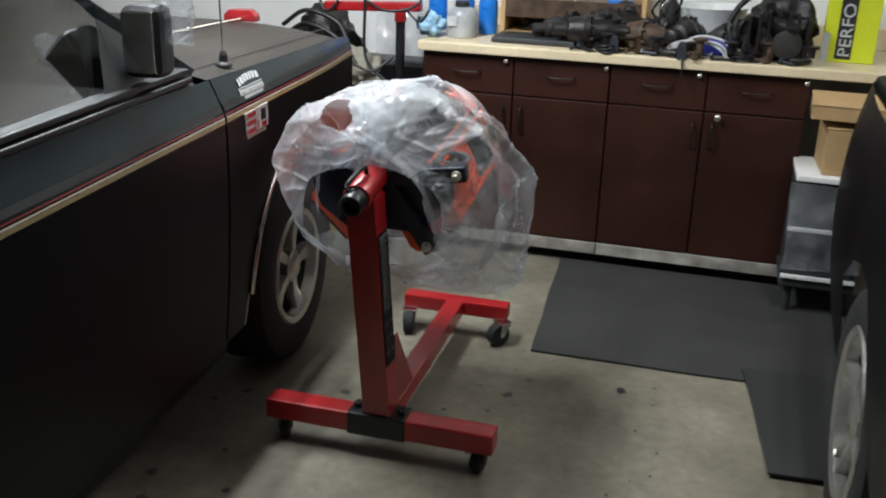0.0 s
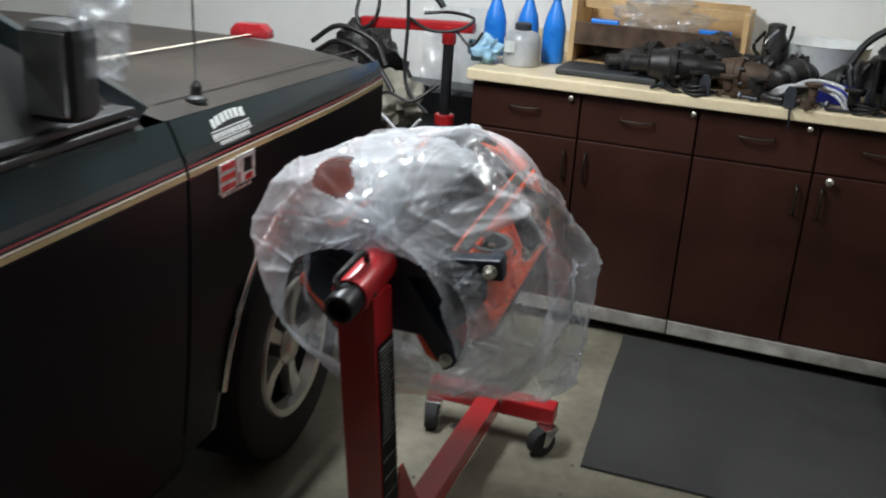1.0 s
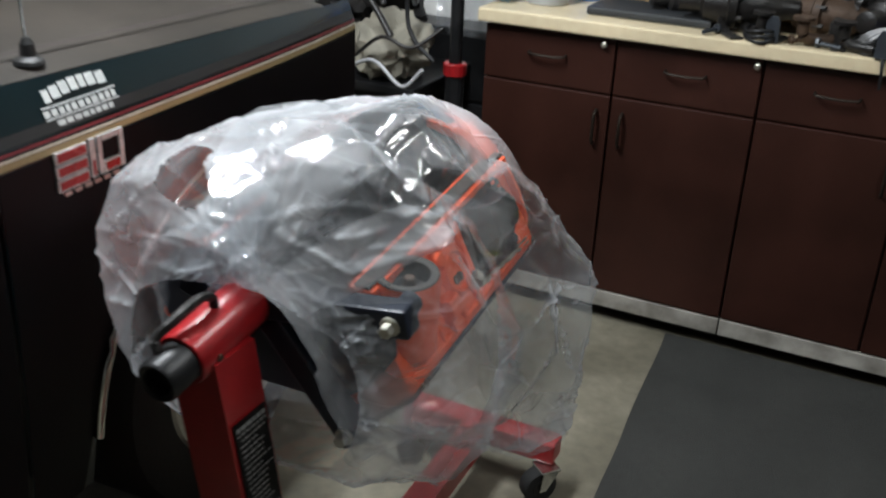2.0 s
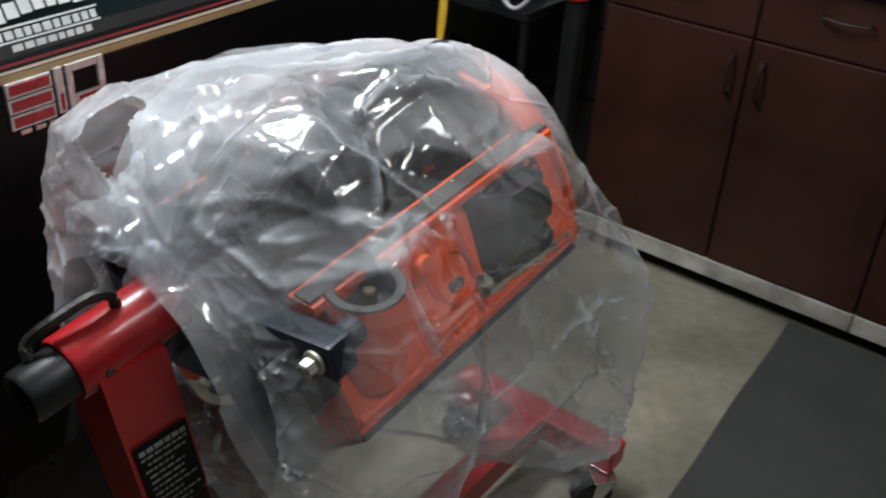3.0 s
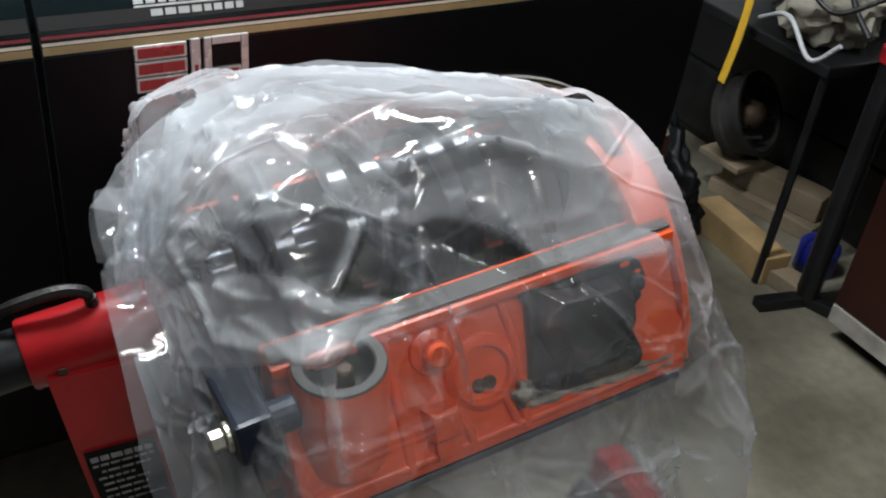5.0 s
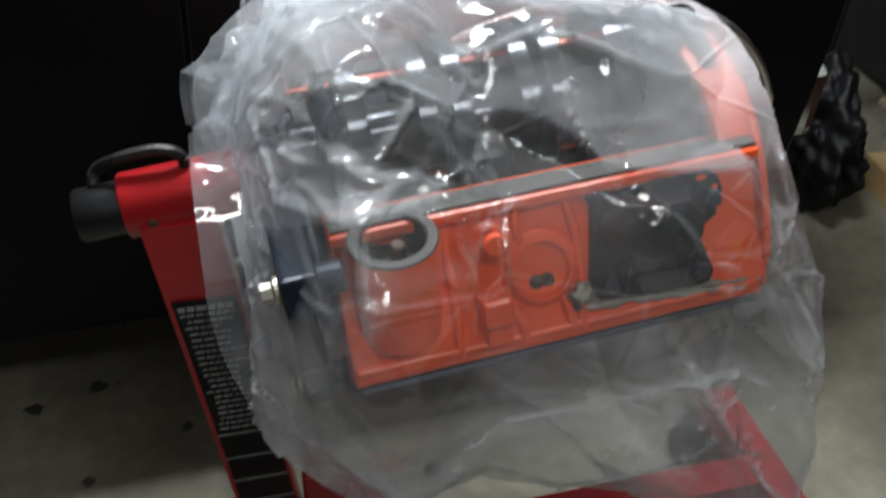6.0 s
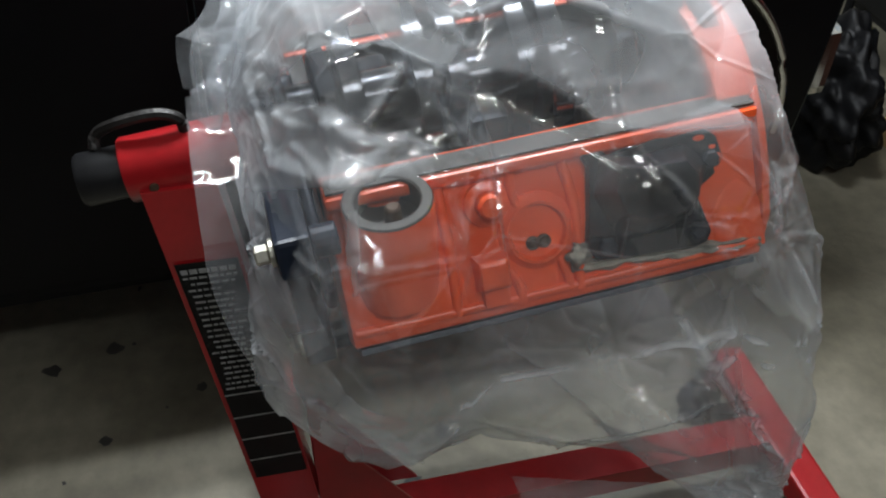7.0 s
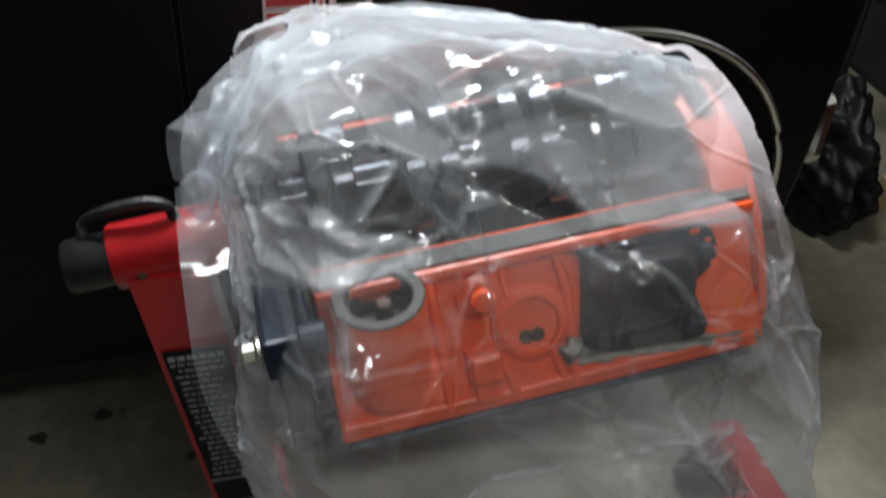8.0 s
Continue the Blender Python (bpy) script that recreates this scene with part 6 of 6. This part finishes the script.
# ---------------------------------------------------------------- beside the cabinets: bin, cartons
bn = thing("wrapped_bin", pose(1.33, 3.47, 0), "dark bin wrapped in clear plastic with a white lid", "bin")
bm = B()
bx(bm, (-0.12, -0.13, 0.15), (0.13, 0.15, 0.535), 0.02, seg=3)
part("bin_body", bm, GREY_PLASTIC, bn)
bm = B()
bx(bm, (-0.125, -0.145, 0.536), (0.145, 0.16, 0.56), 0.006)
part("lid", bm, WHITE_ENAMEL, bn, "white lid")
for z in (0.155, 0.345):
    bm = B()
    bx(bm, (-0.128, -0.152, z), (0.138, -0.132, z + 0.014), 0.003)
    part("ledge", bm, WHITE_ENAMEL, bn, "white shelf ledge")
bm = B()
bx(bm, (-0.13, -0.14, 0.12), (0.14, 0.16, 0.149), 0.005)
part("base_frame", bm, GREY_PLASTIC, bn)
for sx in (-0.09, 0.1):
    for sy in (-0.1, 0.12):
        bm = B()
        rod(bm, (sx, sy, 0.0), (sx, sy, 0.12), 0.014, 0.018, 12)
        part("leg", bm, GREY_PLASTIC, bn)
bm = B()
bx(bm, (-0.135, -0.147, 0.2), (0.14, -0.137, 0.53), 0.0)
bmesh.ops.subdivide_edges(bm, edges=bm.edges[:], cuts=14, use_grid_fill=True)
for v in bm.verts:
    v.co += Vector((0.012 * noise.noise(v.co * 9), -0.014 + 0.012 * noise.noise(v.co * 14 + Vector((5, 0, 0))), 0.01 * noise.noise(v.co * 7)))
part("film_wrap", bm, CLEAR, bn, "crinkled clear film", 70)


def cardboard_box(x, y, z, w, d, h, heading, label, bars=False):
    c = thing("cardboard_box", pose(x, y, z, 0, 0, heading), label, "cardboard box", "cartons")
    bm = B()
    bx(bm, (-w / 2, -d / 2, 0), (w / 2, d / 2, h), 0.003)
    part("box", bm, CARD, c)
    for sy, a in ((-1, 14), (1, 8)):
        bm = B()
        bx(bm, (-w / 2 - 0.004, -0.002, 0.0), (w / 2 + 0.004, d * 0.49, 0.004), 0.001, pose(0, sy * d / 2, h + 0.001, a, 0, 0 if sy < 0 else 180))
        part("flap", bm, CARD, c)
    if bars:
        bm = B()
        bx(bm, (-0.02, -d / 2 - 0.001, h * 0.52), (w / 2 - 0.02, -d / 2, h * 0.80), 0.0003)
        pl = part("print_block", bm, TRIM_BLACK, c, "dark printed block")
        for k in range(5):
            bm = B()
            bx(bm, (-0.012 + 0.021 * k, -d / 2 - 0.0018, h * 0.58), (0.002 + 0.021 * k, -d / 2 - 0.0012, h * 0.74), 0.0002)
            part("print_bar", bm, CARD, pl)
        bm = B()
        bx(bm, (0.0, -d / 2 - 0.001, h * 0.42), (w / 2 - 0.03, -d / 2, h * 0.46), 0.0003)
        part("print_line", bm, TRIM_BLACK, c)
    return c


cardboard_box(1.385, 3.48, 0.561, 0.2, 0.24, 0.17, 3, "brown cardboard carton with dark print on the bin lid", True)
cardboard_box(1.39, 3.47, 0.765, 0.32, 0.26, 0.05, -3, "shallow brown cardboard carton on top of a carton")

# ---------------------------------------------------------------- corner between truck and cabinets
jack = thing("support_stand", pose(-0.45, 3.66, 0), "black and red steel support stand with crossbar and hanging cables", "support stand")
bm = B()
rod(bm, (0, 0, 0.02), (0, 0, 0.69), 0.03, n=16)
part("lower_tube", bm, BLACK_METAL, jack)
bm = B()
rod(bm, (0, 0, 0.69), (0, 0, 1.0), 0.02, n=16)
part("upper_tube", bm, BLACK_METAL, jack, "black sliding tube")
bm = B()
rod(bm, (0, 0, 0.675), (0, 0, 0.715), 0.037, n=16, chamfer=0.004)
part("collar", bm, RED, jack)
bm = B()
rod(bm, (0, 0, 0.97), (0, 0, 1.035), 0.026, n=16, chamfer=0.003)
part("top_collar", bm, RED, jack)
bm = B()
bx(bm, (-0.30, -0.02, 1.012), (0.14, 0.02, 1.052), 0.008, pose(0, 0, 0, 0, -2.5))
part("crossbar", bm, RED, jack)
bm = B()
rod(bm, (-0.34, 0, 1.0), (-0.28, 0, 1.016), 0.012, n=12)
part("bar_tip", bm, BLACK_METAL, jack)
for a in (20, 140, 260):
    bm = B()
    bx(bm, (0.0, -0.02, 0.0), (0.15, 0.02, 0.03), 0.006, pose(0, 0, 0, 0, 0, a))
    part("foot", bm, BLACK_METAL, jack)
for pts, r in (([(-0.36, 0.05, 1.16), (-0.36, -0.02, 1.05), (-0.32, -0.04, 1.0), (-0.27, -0.03, 1.06), (-0.28, 0.0, 1.2)], 0.007),
               ([(-0.16, -0.03, 1.25), (-0.15, -0.03, 1.05), (-0.15, -0.04, 0.86), (-0.12, -0.05, 0.78), (-0.05, -0.05, 0.72)], 0.007),
               ([(-0.14, -0.03, 1.05), (-0.05, -0.06, 1.02), (0.05, -0.05, 1.03), (0.1, -0.03, 1.07), (0.0, 0.02, 1.08), (-0.1, 0.0, 1.07)], 0.006),
               ([(-0.02, -0.02, 1.1), (-0.06, -0.02, 1.16), (-0.05, 0.0, 1.28)], 0.012),
               ([(0.03, -0.03, 1.03), (0.1, -0.05, 0.98), (0.14, -0.04, 1.03)], 0.005)):
    bm = B()
    hose(bm, pts, r, 8)
    part("hanging_cable", bm, WIRE_BLACK, jack, smooth=60)

cart = thing("steel_cart", pose(-0.80, 3.78, 0), "low dark steel cart loaded with old engine parts", "cart")
bm = B()
bx(bm, (-0.35, -0.2, 0.60), (0.25, 0.32, 0.63), 0.006)
part("shelf", bm, BLACK_METAL, cart)
for sx in (-0.33, 0.23):
    for sy in (-0.18, 0.3):
        bm = B()
        rod(bm, (sx, sy, 0), (sx, sy, 0.6), 0.012, n=10)
        part("leg", bm, BLACK_METAL, cart)
bm = B()
lump(bm, (-0.70, 3.70, 0.725), (0.13, 0.11, 0.10), 31, 0.38, 4)
tagged(part("covered_part", bm, TARP, smooth=45), "grey-beige cloth crumpled over old parts on the cart", "cloth")
bm = B()
lump(bm, (-0.90, 3.92, 0.80), (0.16, 0.15, 0.16), 33, 0.5, 4)
tagged(part("engine_part", bm, GREASE, smooth=35), "black greasy engine part standing on the cart", "machine part")
sheet = B()
rings(sheet, [[Vector((-0.70 + 0.32 * a + 0.02 * noise.noise((a * 5, b * 4, 3)), 4.06 + 0.03 * noise.noise((a * 6, b * 5, 0)) - 0.06 * (1 - b), 0.72 + 0.34 * b)) for a in [k / 24 for k in range(25)]] for b in [k / 18 for k in range(19)]], False, False, False)
tagged(part("hanging_film", sheet, CLEAR, smooth=80), "clear plastic film hanging behind the support stand", "plastic film")
for k, pts in enumerate(([(-0.98, 3.62, 0.93), (-0.86, 3.6, 1.0), (-0.72, 3.6, 0.96), (-0.66, 3.58, 0.88)], [(-0.95, 3.6, 0.9), (-0.84, 3.56, 0.95), (-0.70, 3.55, 0.90), (-0.60, 3.52, 0.80)], [(-0.74, 3.55, 0.72), (-0.62, 3.5, 0.80), (-0.52, 3.5, 0.78), (-0.44, 3.55, 0.84)], [(-0.8, 3.58, 0.66), (-0.66, 3.52, 0.72), (-0.55, 3.5, 0.66), (-0.48, 3.5, 0.72)])):
    bm = B()
    hose(bm, pts, 0.010 if k < 2 else 0.006, 8)
    tagged(part("old_hose", bm, GREASE if k < 3 else WIRE_GREY, smooth=60), "bent old rubber hose on the cart", "hose", "hoses on the cart")

bm = B()
lump(bm, (-0.86, 3.41, 0.17), (0.18, 0.11, 0.18), 57, 0.4, 5)
for v in bm.verts:
    v.co.z = max(0.002, v.co.z)
tagged(part("black_plastic_sheet", bm, BLACK_FILM, smooth=75), "crumpled black plastic sheet heaped on the concrete floor", "plastic sheet")

# drum and timber under the cart
drum = thing("brake_drum", pose(-0.98, 3.84, 0.145), "dark rusty brake drum propped on timber blocks", "brake drum")
dm = pose(0, 0, 0.125, 0, 62, 18)
bm = B()
lathe(bm, [(0.05, -0.05), (0.115, -0.05), (0.125, -0.04), (0.125, -0.02), (0.118, -0.015), (0.118, 0.02), (0.125, 0.025), (0.125, 0.045), (0.112, 0.045), (0.105, 0.0), (0.05, -0.01)], dm, 36)
part("drum_shell", bm, CAST, drum, smooth=40)
bm = B()
lathe(bm, [(0.02, -0.06), (0.045, -0.06), (0.045, 0.02), (0.03, 0.05), (0.012, 0.06)], dm, 24)
part("hub", bm, RUST, drum, smooth=40)
for k in range(5):
    a = 2 * math.pi * k / 5
    bm = B()
    rod(bm, dm @ Vector((0.07 * math.cos(a), 0.07 * math.sin(a), -0.02)), dm @ Vector((0.07 * math.cos(a), 0.07 * math.sin(a), 0.04)), 0.007, n=8)
    part("stud", bm, STEEL, drum)


def timber(x, y, z, length, w, h, heading, mat, label):
    bm = B()
    bx(bm, (-length / 2, -w / 2, 0), (length / 2, w / 2, h), 0.004, pose(x, y, z, 0, 0, heading))
    tagged(part("timber_block", bm, mat), label, "timber", "timber blocks")


timber(-0.71, 3.65, 0.0, 0.32, 0.085, 0.085, -4, WOOD, "raw pine block lying on the concrete floor")
timber(-0.52, 3.66, 0.0, 0.15, 0.07, 0.045, 10, WOOD_GREY, "short weathered wood block on the concrete floor")
timber(-0.86, 3.92, 0.0, 0.36, 0.15, 0.045, 14, WOOD_GREY, "weathered plank lying on the concrete floor")
timber(-0.86, 3.92, 0.0455, 0.32, 0.09, 0.075, 18, WOOD_GREY, "weathered wood block lying on a plank")
timber(-0.98, 3.83, 0.121, 0.16, 0.12, 0.02, 5, WOOD_GREY, "thin wood packing piece under a drum")
bm = B()
lathe(bm, [(0.05, 0), (0.055, 0.005), (0.055, 0.085), (0.04, 0.1), (0.015, 0.11)], pose(-0.56, 3.80, 0), 24)
tagged(part("blue_bottle", bm, DEEP_BLUE, smooth=50), "blue plastic bottle standing among timber blocks", "bottle")
bm = B()
loops = []
for k in range(21):
    f = k / 20
    x, z = -0.79 - 0.03 * f + 0.01 * math.sin(3 * f), 0.50 + 0.28 * f
    loops.append([Vector((x - 0.014, 3.50 + 0.05 * f, z)), Vector((x + 0.014, 3.495 + 0.05 * f, z)), Vector((x + 0.014, 3.498 + 0.05 * f, z)), Vector((x - 0.014, 3.503 + 0.05 * f, z))])
rings(bm, loops)
tagged(part("yellow_strap", bm, YELLOW, smooth=60), "yellow webbing strap hanging over the old parts", "strap")

chest = thing("tool_chest", pose(-1.0, 4.08, 0), "black steel chest standing against the white wall", "chest")
bm = B()
bx(bm, (-0.75, -0.07, 0.0), (0.60, 0.09, 0.74), 0.006)
part("body", bm, BLACK_METAL, chest)
for k in range(3):
    bm = B()
    bx(bm, (-0.74, -0.082, 0.03 + 0.235 * k), (0.59, -0.0705, 0.25 + 0.235 * k), 0.004)
    part("drawer", bm, BLACK_METAL, chest)
